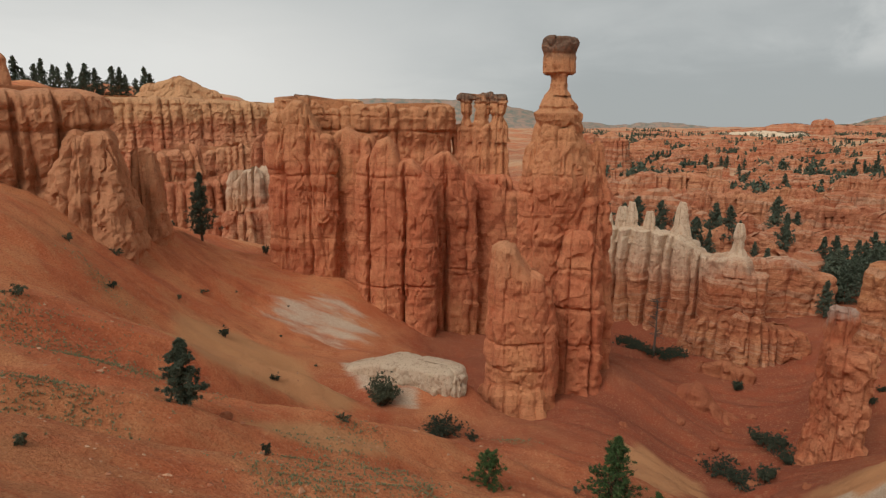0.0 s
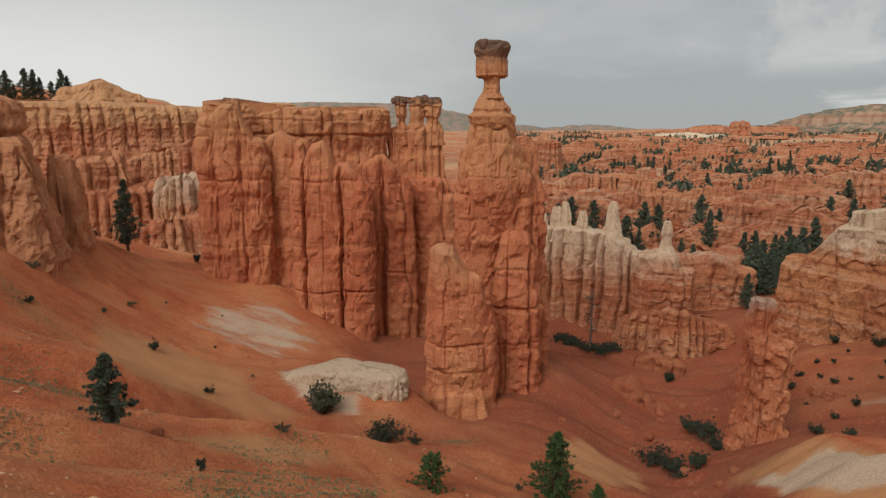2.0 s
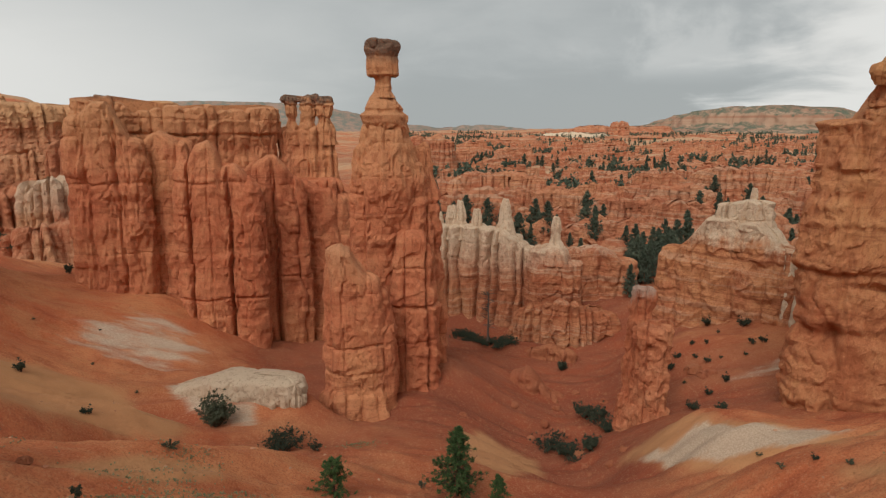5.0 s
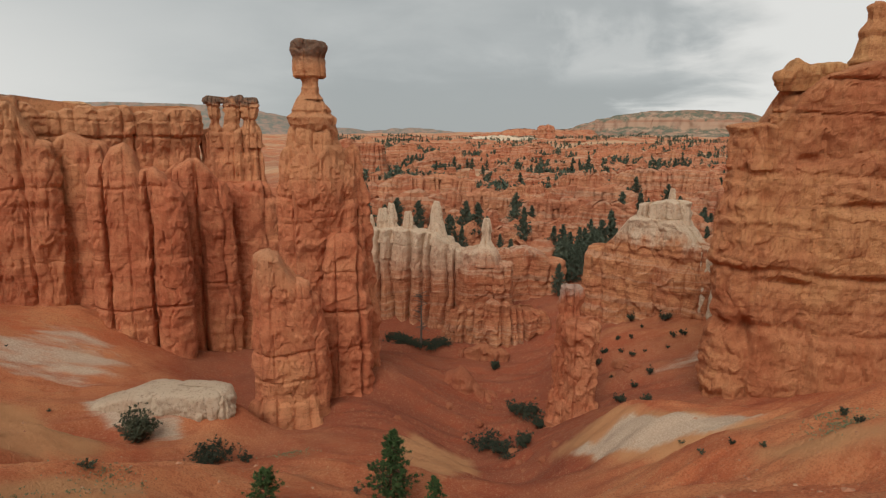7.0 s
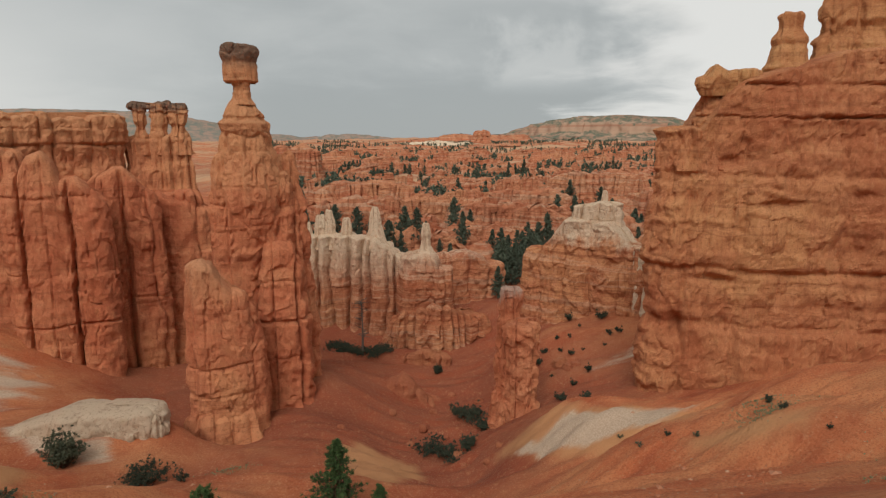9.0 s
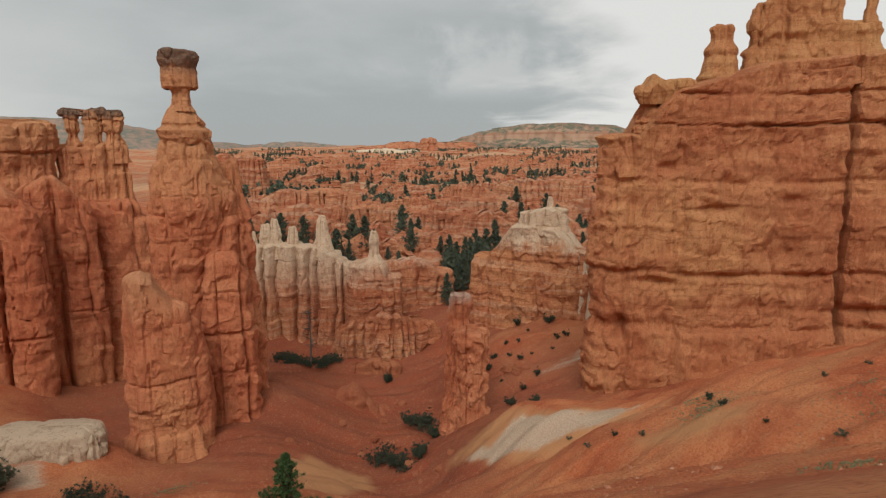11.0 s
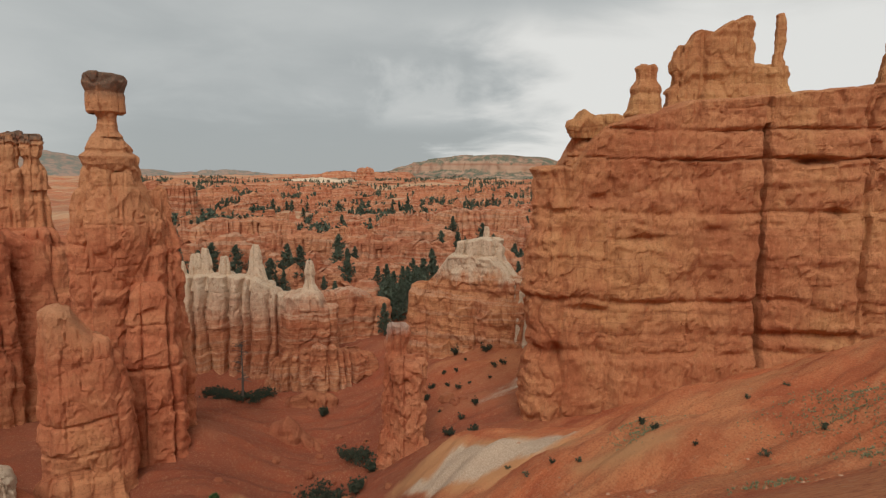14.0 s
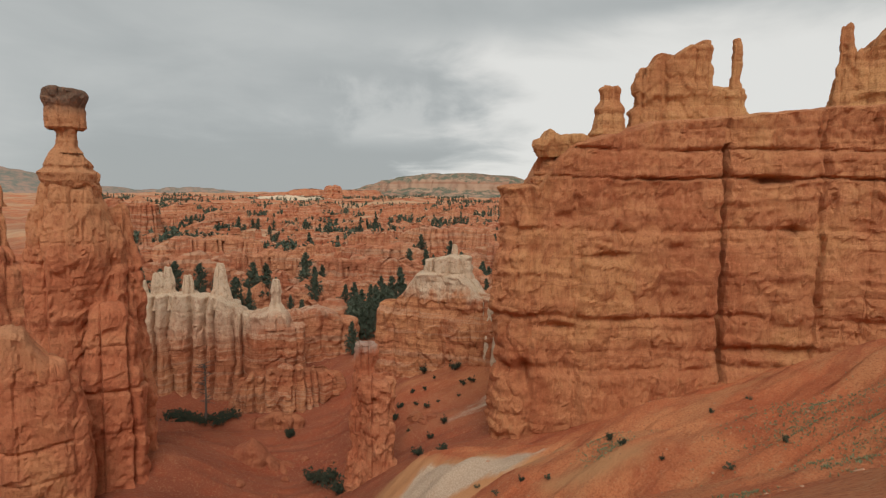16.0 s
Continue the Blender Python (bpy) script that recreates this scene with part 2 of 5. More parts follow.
def soil_material():
    m, n, b = material("red_soil", 0.95)
    p = n.add("ShaderNodeNewGeometry").outputs["Position"]
    xyz_p = n.add("ShaderNodeSeparateXYZ", Vector=p)
    blotch = n.noise(p, 0.09, 6.0, 0.6, 0.4)
    grit = n.noise(p, 2.2, 7.0, 0.7)
    fine_grit = n.noise(p, 6.5, 5.0, 0.75)
    east = n.ramp(xyz_p.outputs[0], 8.0, 24.0)
    run_w = n.noise(n.scaled(p, 0.10, 1.0, 0.6, -0.45), 0.32, 6.0, 0.62)
    run_e = n.noise(n.scaled(p, 0.10, 1.0, 0.6, 0.38), 0.32, 6.0, 0.62)
    wash = n.math("ADD", n.math("MULTIPLY", run_w, n.math("SUBTRACT", 1.0, east)), n.math("MULTIPLY", run_e, east))
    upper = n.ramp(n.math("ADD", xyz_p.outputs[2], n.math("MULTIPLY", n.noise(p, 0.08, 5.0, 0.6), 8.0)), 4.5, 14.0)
    # lower soil is deeper red, and darkened to stand in for the gully's shade
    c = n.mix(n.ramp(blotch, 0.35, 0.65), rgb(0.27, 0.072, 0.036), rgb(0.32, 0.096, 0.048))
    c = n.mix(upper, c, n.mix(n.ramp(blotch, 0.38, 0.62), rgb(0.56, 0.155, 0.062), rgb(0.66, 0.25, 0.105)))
    c = n.mix(n.math("MULTIPLY", n.ramp(n.noise(p, 0.3, 6.0, 0.7), 0.45, 0.68), 0.45), c, rgb(0.40, 0.09, 0.036))
    c = n.mix(n.math("MULTIPLY", n.ramp(wash, 0.52, 0.62), n.math("MULTIPLY", upper, 0.5)), c, rgb(0.58, 0.255, 0.11))
    c = n.mix(n.math("MULTIPLY", n.ramp(wash, 0.46, 0.36), 0.5), c, rgb(0.34, 0.075, 0.032))
    # pebbly grain, light and dark
    c = n.mix(n.math("MULTIPLY", n.ramp(grit, 0.54, 0.68), 0.42), c, rgb(0.60, 0.29, 0.14))
    c = n.mix(n.math("MULTIPLY", n.ramp(fine_grit, 0.50, 0.38), 0.45), c, rgb(0.27, 0.062, 0.027))
    c = n.mix(n.math("MULTIPLY", n.ramp(fine_grit, 0.55, 0.66), 0.45), c, rgb(0.62, 0.36, 0.20))
    buff = n.add("ShaderNodeAttribute", attribute_name="buff").outputs["Fac"]
    k = n.ramp(n.math("ADD", buff, n.math("MULTIPLY", n.math("SUBTRACT", n.noise(p, 0.45, 6.0, 0.65), 0.5), 0.7)), 0.2, 0.8)
    c = n.mix(n.math("MULTIPLY", k, 0.72), c, rgb(0.58, 0.30, 0.135))
    pale = n.add("ShaderNodeAttribute", attribute_name="pale").outputs["Fac"]
    rays = n.math("SUBTRACT", n.noise(n.scaled(p, 0.16, 1.0, 0.5, 0.5), 0.55, 6.0, 0.65), 0.5)
    k = n.ramp(n.math("ADD", pale, n.math("MULTIPLY", rays, 1.7)), 0.34, 0.85)
    c = n.mix(n.math("MULTIPLY", k, 0.88), c, n.mix(n.ramp(fine_grit, 0.40, 0.62), rgb(0.52, 0.38, 0.27), rgb(0.66, 0.52, 0.38)))
    # soil turns browner, with buff patches, as distance from the overlook grows
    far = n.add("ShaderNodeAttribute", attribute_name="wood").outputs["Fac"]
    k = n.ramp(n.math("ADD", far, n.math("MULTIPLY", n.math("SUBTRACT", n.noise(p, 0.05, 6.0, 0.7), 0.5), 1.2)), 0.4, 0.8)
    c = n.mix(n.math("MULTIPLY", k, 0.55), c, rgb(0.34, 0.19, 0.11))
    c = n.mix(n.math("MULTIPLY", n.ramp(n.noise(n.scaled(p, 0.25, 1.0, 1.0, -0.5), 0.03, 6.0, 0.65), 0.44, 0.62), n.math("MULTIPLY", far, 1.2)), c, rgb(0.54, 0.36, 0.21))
    n.put(b.inputs["Base Color"], c)
    bump(n, b, n.math("ADD", n.math("MULTIPLY", grit, 0.8), n.math("ADD", n.math("MULTIPLY", wash, 1.2), n.math("MULTIPLY", fine_grit, 0.8))), 1.0, 0.26)
    return m


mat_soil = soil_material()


def leaf_material(name, dark, light):
    m, n, b = material(name, 0.75)
    p = n.add("ShaderNodeNewGeometry").outputs["Position"]
    r = n.add("ShaderNodeNewGeometry").outputs["Random Per Island"]
    o = n.add("ShaderNodeObjectInfo").outputs["Random"]
    f = n.math("ADD", n.math("MULTIPLY", r, 0.6), n.math("ADD", n.math("MULTIPLY", n.noise(p, 3.0), 0.4), n.math("MULTIPLY", o, 0.25)))
    n.put(b.inputs["Base Color"], n.mix(n.ramp(f, 0.2, 1.0), dark, light))
    return m


mat_needle = leaf_material("pine_needles", rgb(0.05, 0.066, 0.045), rgb(0.12, 0.145, 0.095))
mat_fresh = leaf_material("young_needles", rgb(0.03, 0.06, 0.02), rgb(0.10, 0.16, 0.05))
mat_brush = leaf_material("brush_leaves", rgb(0.05, 0.06, 0.035), rgb(0.14, 0.15, 0.09))
mat_dark = leaf_material("manzanita_leaves", rgb(0.022, 0.03, 0.02), rgb(0.07, 0.08, 0.048))
mat_grass = leaf_material("dry_grass", rgb(0.15, 0.165, 0.08), rgb(0.29, 0.29, 0.16))


def bark_material(name, a, c):
    m, n, b = material(name, 0.95)
    p = n.add("ShaderNodeNewGeometry").outputs["Position"]
    n.put(b.inputs["Base Color"], n.mix(n.noise(n.scaled(p, 1, 1, 0.2), 9.0, 5.0, 0.7), a, c))
    bump(n, b, n.noise(n.scaled(p, 1, 1, 0.2), 14.0), 0.8, 0.03)
    return m


mat_bark = bark_material("pine_bark", rgb(0.05, 0.032, 0.022), rgb(0.16, 0.10, 0.07))
mat_dead = bark_material("dead_wood", rgb(0.07, 0.055, 0.045), rgb(0.18, 0.14, 0.11))


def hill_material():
    m, n, b = material("hazed_distant_hill", 0.95)
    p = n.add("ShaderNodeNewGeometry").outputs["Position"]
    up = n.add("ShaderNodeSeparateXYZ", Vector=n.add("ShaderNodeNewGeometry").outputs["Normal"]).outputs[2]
    # rock and woods are both paled in colour to imitate haze
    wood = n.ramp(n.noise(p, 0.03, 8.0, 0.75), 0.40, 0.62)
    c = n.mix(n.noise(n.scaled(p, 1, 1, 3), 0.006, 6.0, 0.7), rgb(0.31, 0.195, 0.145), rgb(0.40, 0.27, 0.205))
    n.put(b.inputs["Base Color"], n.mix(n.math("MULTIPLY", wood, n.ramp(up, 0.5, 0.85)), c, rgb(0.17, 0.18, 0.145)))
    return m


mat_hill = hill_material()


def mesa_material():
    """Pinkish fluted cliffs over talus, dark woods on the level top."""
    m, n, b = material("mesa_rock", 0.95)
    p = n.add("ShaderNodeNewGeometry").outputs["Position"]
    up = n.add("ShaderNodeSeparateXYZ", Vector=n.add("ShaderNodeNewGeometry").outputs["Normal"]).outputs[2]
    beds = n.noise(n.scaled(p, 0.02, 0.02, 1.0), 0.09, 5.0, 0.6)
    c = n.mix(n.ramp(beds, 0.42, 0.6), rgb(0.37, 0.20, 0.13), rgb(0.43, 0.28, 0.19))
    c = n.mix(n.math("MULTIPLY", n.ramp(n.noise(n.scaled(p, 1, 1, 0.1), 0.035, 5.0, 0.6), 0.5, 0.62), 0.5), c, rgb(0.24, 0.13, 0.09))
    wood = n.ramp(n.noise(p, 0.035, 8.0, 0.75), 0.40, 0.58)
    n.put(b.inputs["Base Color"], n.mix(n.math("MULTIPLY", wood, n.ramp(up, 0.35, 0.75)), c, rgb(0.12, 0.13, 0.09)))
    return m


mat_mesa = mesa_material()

# ---- vectorised noise and mesh helpers ----
EYE_LEVEL = 34.0


def site(bearing, dist):
    """Plan place from bearing (degrees right of north) and distance from the overlook."""
    return dist * math.sin(radians(bearing)), dist * math.cos(radians(bearing))


def level(slope, dist):
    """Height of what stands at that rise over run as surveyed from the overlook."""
    return EYE_LEVEL + slope * dist


def lattice(i, j, k, seed):
    h = (i * 374761393 + j * 668265263 + k * 2147483647 + seed * 1274126177) & 0xFFFFFFFF
    h = ((h ^ (h >> 13)) * 1274126177) & 0xFFFFFFFF
    h = ((h ^ (h >> 16)) * 2246822519) & 0xFFFFFFFF
    return ((h ^ (h >> 15)) & 0xFFFFFF) / float(0xFFFFFF)


def vnoise(x, y, z, seed=0):
    """Value noise from 0 to 1."""
    x, y, z = np.broadcast_arrays(np.asarray(x, float), np.asarray(y, float), np.asarray(z, float))
    i, j, k = (np.floor(a).astype(np.int64) for a in (x, y, z))
    u, v, t = x - i, y - j, z - k
    u, v, t = (a * a * (3 - 2 * a) for a in (u, v, t))
    out = 0.0
    for a in (0, 1):
        for b in (0, 1):
            for c in (0, 1):
                wt = (u if a else 1 - u) * (v if b else 1 - v) * (t if c else 1 - t)
                out = out + wt * lattice(i + a, j + b, k + c, seed)
    return out


def fbm(x, y, z, seed=0, octaves=4, gain=0.5):
    """Fractal noise, about -1 to 1."""
    out, amp, tot = 0.0, 1.0, 0.0
    for o in range(octaves):
        out = out + amp * (2 * vnoise(x * 2.03**o, y * 2.03**o, z * 2.03**o, seed + o * 17) - 1)
        tot += amp
        amp *= gain
    return out / tot * 1.6


def grid_mesh(name, verts, rows, cols, closed, mat, tip=None, smooth=True):
    """A mesh from rows x cols vertices; closed joins the last column to the first; tip: a last vertex that closes the top row."""
    r, c = np.meshgrid(np.arange(rows - 1), np.arange(cols if closed else cols - 1), indexing="ij")
    c2 = (c + 1) % cols
    faces = np.stack([r * cols + c, r * cols + c2, (r + 1) * cols + c2, (r + 1) * cols + c], -1).reshape(-1, 4)
    n_quads = len(faces)
    loops = faces.ravel()
    starts, totals = np.arange(n_quads) * 4, np.full(n_quads, 4)
    if tip is not None:
        k = np.arange(cols)
        tri = np.stack([(rows - 1) * cols + k, (rows - 1) * cols + (k + 1) % cols, np.full(cols, rows * cols)], -1)
        starts = np.r_[starts, n_quads * 4 + np.arange(cols) * 3]
        totals = np.r_[totals, np.full(cols, 3)]
        loops = np.r_[loops, tri.ravel()]
        verts = np.vstack([verts, tip])
    me = bpy.data.meshes.new(name)
    me.vertices.add(len(verts))
    me.vertices.foreach_set("co", np.ascontiguousarray(verts, dtype=np.float32).ravel())
    me.loops.add(len(loops))
    me.loops.foreach_set("vertex_index", loops.astype(np.int32))
    me.polygons.add(len(starts))
    me.polygons.foreach_set("loop_start", starts.astype(np.int32))
    me.polygons.foreach_set("loop_total", totals.astype(np.int32))
    me.polygons.foreach_set("use_smooth", np.full(len(starts), smooth))
    me.materials.append(mat)
    me.update()
    me.validate()
    return me


def curve(pairs, t):
    a = np.array(pairs, float)
    return np.interp(t, a[:, 0], a[:, 1])


def strata(z):
    """Harder and softer beds, the same all over the place: about -1 to 1."""
    hard = 2 * vnoise(z / 1.7, 3.3, 0, 5) - 1
    return 0.65 * np.tanh(2.2 * hard) + 0.45 * (2 * vnoise(z / 0.55, 7.7, 0, 6) - 1) + 0.45 * (2 * vnoise(z / 4.2, 1.7, 0, 7) - 1)


def smooth_step(a, lo, hi):
    t = np.clip((a - lo) / (hi - lo), 0, 1)
    return t * t * (3 - 2 * t)


def rock_mesh(name, line, half, z0, tops, mat, seed=0, profile=((0, 1.25), (0.15, 1.05), (1, 0.9)), flute=(3.0, 0.8), beds=0.3, rough=0.5,
              cell=0.4, cap=1.2, jag=0.6, lean=(0, 0), shift=(), clefts=(), ledges=(), crack=0.5, block=0.25, upright=1.7, soft=False, pits=()):
    """A standing rock: a fin along a plan line, closed all round, with clefts, beds and a worn top.
    half: half thickness, or pairs of (share along the line, half thickness); tops: height, or pairs along the line; profile: pairs of (share of
    the height, share of the thickness); flute: (width, depth) of the hollows; clefts: (bearing, width, depth) of upright joints; ledges: (height, depth,
    thickness) of bedding joints; pits: (bearing, height, width, height, depth) of hollows; crack, block: depth of fine joints and of slabs; shift: pairs of (height share, sideways metres)."""
    pts = np.array(line, float)
    seg = np.hypot(*np.diff(pts, axis=0).T)
    run = np.r_[0, np.cumsum(seg)]
    length = run[-1]
    half_of = (lambda u: curve(half, u)) if not np.isscalar(half) else (lambda u: np.full_like(u, half))
    top_of = (lambda u: curve(tops, u)) if not np.isscalar(tops) else (lambda u: np.full_like(u, tops))
    hm = float(np.mean(half_of(np.linspace(0, 1, 9))))
    n_side, n_end = max(3, int(length / cell)), max(6, int(math.pi * hm / cell))
    u = np.r_[np.linspace(0, 1, n_side, endpoint=False), np.ones(n_end), np.linspace(1, 0, n_side, endpoint=False), np.zeros(n_end)]
    turn = np.r_[np.full(n_side, 0.0), np.linspace(0, math.pi, n_end, endpoint=False), np.full(n_side, math.pi),
                 np.linspace(math.pi, 2 * math.pi, n_end, endpoint=False)]
    cx, cy = np.interp(u * length, run, pts[:, 0]), np.interp(u * length, run, pts[:, 1])
    eps = max(0.02, 2.0 / max(length, 1))
    ua, ub = np.clip(u - eps, 0, 1), np.clip(u + eps, 0, 1)
    tx = np.interp(ub * length, run, pts[:, 0]) - np.interp(ua * length, run, pts[:, 0])
    ty = np.interp(ub * length, run, pts[:, 1]) - np.interp(ua * length, run, pts[:, 1])
    tl = np.hypot(tx, ty) + 1e-9
    tx, ty = tx / tl, ty / tl
    nx, ny = ty, -tx
    ox, oy = nx * np.cos(turn) + tx * np.sin(turn), ny * np.cos(turn) + ty * np.sin(turn)
    h = half_of(u)
    top = top_of(u)
    zmax = float(top.max())
    rows = max(8, int((zmax - z0) / cell))
    n_cap = 5
    share = np.r_[np.linspace(0, 1, rows), np.ones(n_cap)][:, None]
    ring = np.r_[np.ones(rows), np.cos(np.linspace(0, math.pi / 2, n_cap + 1)[1:]) * 0.98 + 0.02][:, None]
    rise = np.r_[np.zeros(rows), np.sin(np.linspace(0, math.pi / 2, n_cap + 1)[1:])][:, None]
    pf = np.array(profile, float)
    fat = np.interp(share, pf[:, 0], pf[:, 1])
    bx, by = cx[None] + ox[None] * h * fat, cy[None] + oy[None] * h * fat
    # rounded columns between narrow upright joints, told by the way round the foot
    ring_x, ring_y = cx + ox * h, cy + oy * h
    round_way = np.r_[0, np.cumsum(np.hypot(np.diff(ring_x), np.diff(ring_y)))][None]
    wide = max(flute[0], 0.3)
    coarse = round_way / wide + 0.9 * fbm(round_way / (2.3 * wide), 0.5, 0.5, seed + 11, 2)
    sway = 0.22 * fbm(round_way / 5, share * (zmax - z0) / 7, 0.5, seed + 12, 3)

    def column(k):
        f = k - np.floor(k)
        return np.sqrt(np.clip(1 - (2 * f - 1) ** 2, 0, 1)), lattice(np.floor(k).astype(np.int64), 3, 5, seed + 13)

    bulge, pick = column(coarse + sway)
    crown, top_pick = column(coarse)
    if jag:
        top = top + jag * (0.9 * (top_pick[0] - 0.5) + 0.5 * (crown[0] - 0.7) + 0.35 * fbm(bx[0] / 1.6, by[0] / 1.6, 0.5, seed + 3, 3))
    z = z0 + share * (top[None] - z0 - cap) + rise * cap
    zz = np.broadcast_to(z, bx.shape)
    d = np.zeros_like(bx)
    if flute[1]:
        fade = smooth_step(vnoise(round_way / (2 * wide), zz / 9, 0.5, seed + 14), 0.08, 0.45)
        d += flute[1] * (0.25 + 0.75 * fade) * (1.5 * (bulge - 0.85) + 0.7 * (pick - 0.5))
        half_col, half_pick = column(2.3 * (coarse + sway) + 0.37)
        d += 0.3 * flute[1] * (1 - 0.5 * fade) * ((half_col - 0.8) + 0.5 * (half_pick - 0.5))
    if beds:
        warp = 0.7 * fbm(bx / 9, by / 9, zz / 9, 91, 2)
        d += 0.6 * beds * strata(zz + warp) * (0.15 + 1.3 * vnoise(bx / 5, by / 5, zz / 4, seed + 8))
    d += 0.7 * rough * fbm(bx / 6, by / 6, zz / (8 * upright), seed + 9, 3, 0.5)
    # slabs that broke away leave scarps that overhang
    fold = 0.5 * fbm(bx / 3, by / 3, zz / 3, seed + 29, 3)
    slab = 2.2 * vnoise(bx / 4.5 + fold, by / 4.5 + fold, zz / 4.5, seed + 23) + 0.3 * fbm(bx / 1.1, by / 1.1, zz / 1.6, seed + 24, 3)
    d -= 0.5 * rough * smooth_step(slab - np.floor(slab), 0.0, 0.16) * (1 - smooth_step(slab - np.floor(slab), 0.35, 1.0))
    chip = 2.0 * vnoise(bx / 1.7 + fold, by / 1.7 + fold, zz / 2.0, seed + 26) + 0.3 * fbm(bx / 0.6, by / 0.6, zz / 0.9, seed + 28, 2)
    d -= 0.16 * rough * smooth_step(chip - np.floor(chip), 0.0, 0.2) * (1 - smooth_step(chip - np.floor(chip), 0.4, 1.0))
    d += 0.2 * rough * fbm(bx / 0.7, by / 0.7, zz / 1.5, seed + 27, 3, 0.7)
    small = min(1.0, hm / 2.6)
    crack, block = crack * small, block * small * 0.6
    if crack:
        jx = 0.35 * fbm(bx / 3, by / 3, zz / 3, seed + 31, 3)
        for width, deep in ((2.4, 1.0), (1.1, 0.5)):
            line_n = vnoise(bx / width + jx, by / width + jx, zz / (width * 9), seed + 33)
            d -= crack * deep * np.clip(1 - np.abs(2 * line_n - 1) * 12, 0, 1) * 0.6 * smooth_step(vnoise(bx / 6, by / 6, zz / 6, seed + 35), 0.35, 0.6)
        bed_n = vnoise(bx / 14, by / 14, (zz + jx) / 1.5, seed + 36)
        d -= crack * 0.4 * np.clip(1 - np.abs(2 * bed_n - 1) * 11, 0, 1) * 0.6 * smooth_step(vnoise(bx / 5, by / 5, zz / 3, seed + 37), 0.45, 0.65)
    if block:
        d += block * np.tanh(6 * (vnoise(bx / 2.1, by / 2.1, zz / 2.6, seed + 41) - 0.5)) + 0.5 * block * np.tanh(6 * (vnoise(bx / 0.9, by / 0.9, zz / 0.8, seed + 43) - 0.5))
    for bearing, width, deep in clefts:
        off = np.radians(np.degrees(np.arctan2(bx, by)) - bearing) * np.hypot(bx, by) + 0.35 * fbm(bx / 5, by / 5, zz / 3, seed + 51, 3)
        d -= deep * np.exp(-((off / width) ** 2))
    for height, deep, thick in ledges:
        d -= 0.65 * deep * np.exp(-(((zz - height + 0.35 * fbm(bx / 6, by / 6, 0, seed + 53, 3)) / thick) ** 2)) * smooth_step(vnoise(bx / 7, by / 7, height, seed + 55), 0.15, 0.45)
    for bearing, height, wide, tall, deep in pits:
        off = np.radians(np.degrees(np.arctan2(bx, by)) - bearing) * np.hypot(bx, by)
        d -= deep * np.exp(-np.clip((off / wide) ** 2 + ((zz - height) / tall) ** 2, 0, 40) ** 1.5)
    d = np.maximum(d, -0.62 * h * fat) * np.where(ring < 1, ring, 1)
    r = (h * fat + d) * ring
    x, y = cx[None] + ox[None] * r, cy[None] + oy[None] * r
    z = zz + (1 - rise) * 0.0 + 0.25 * rough * fbm(bx / 2, by / 2, zz / 2, seed + 21, 3)
    if len(shift):
        sh = curve(shift, share)
        x, y = x + sh * lean[0], y + sh * lean[1]
    verts = np.stack([x, y, z], -1).reshape(-1, 3)
    return grid_mesh(name, verts, rows + n_cap, len(u), True, mat, verts[-len(u):].mean(0), soft)


def part(name, mesh, parent, label=""):
    ob = new(name, mesh)
    if parent is not None:
        ob.parent = parent
    return tagged(ob, label) if label else ob


def thing(name, x, y, z, label, category, group="", kind=""):
    e = new(name)
    e.location = (x, y, z)
    e.empty_display_size = 0.5
    return tagged(e, label, category, group, kind)


def rock_part(name, parent, label="", **kw):
    """A rock that is one part of a larger thing."""
    me = rock_mesh(name, **kw)
    ob = new(name, me)
    if parent is not None:
        ob.parent = parent
        ob.matrix_parent_inverse = Matrix.Translation(-Vector(parent.location))
    if label:
        tagged(ob, label)
    return ob


def spot(bearing, dist, wide=0.3, turn=0.0):
    """A short plan line for a tower, across the bearing or turned from it."""
    x, y = site(bearing, dist)
    a = radians(bearing + 90 + turn)
    return [(x - wide * math.sin(a), y - wide * math.cos(a)), (x + wide * math.sin(a), y + wide * math.cos(a))]

# ---- ground: crests and gullies as (bearing, distance, rise over run) ----
NEAR_SLOPE = [(-38, 20, -.52), (-21, 22, -.616), (1, 27, -.657), (-37.6, 27, -.411), (-24, 34.5, -.437), (-36.9, 40, -.306), (16, 33, -.66)]
LEFT_CREST = [(-36.3, 52, -.213), (-24.7, 50, -.31), (-14, 54, -.41), (-5.8, 58, -.475), (2.5, 58, -.50)]
NEAR_CREST = [(-19.5, 36, -.475), (-10, 41, -.505), (-3, 45, -.53), (-12, 47, -.515), (-24, 57, -.325), (-14, 62, -.425)]
LEFT_BOWL = [(-35.5, 70, -.092), (-27.5, 75, -.182), (-24.5, 86, -.161), (-19.6, 96, -.192), (-15.8, 96, -.21), (-18.5, 78, -.285),(-27, 64, -.25)]
WALL_FOOT = [(-10, 74, -.375), (-9.8, 90, -.247), (-4, 72, -.405), (-5, 60.5, -.455), (0, 59, -.485), (2.6, 64.5, -.455), (0, 84, -.378), (4.2, 92, -.356), (4, 67, -.51), (11, 69, -.47), (16.1, 80, -.381)]
PINE_SPUR = [(4.8, 38, -.63), (17, 44, -.64), (16.7, 60, -.52), (21, 57, -.555), (25.3, 54, -.60)]
VALLEY = [(16.9, 100, -.36), (24.3, 98, -.379), (31, 95, -.391), (27.1, 78, -.482), (31.8, 65, -.53), (29.8, 58, -.60), (24.3, 64, -.57), (20, 118, -.31), (30, 125, -.27)]
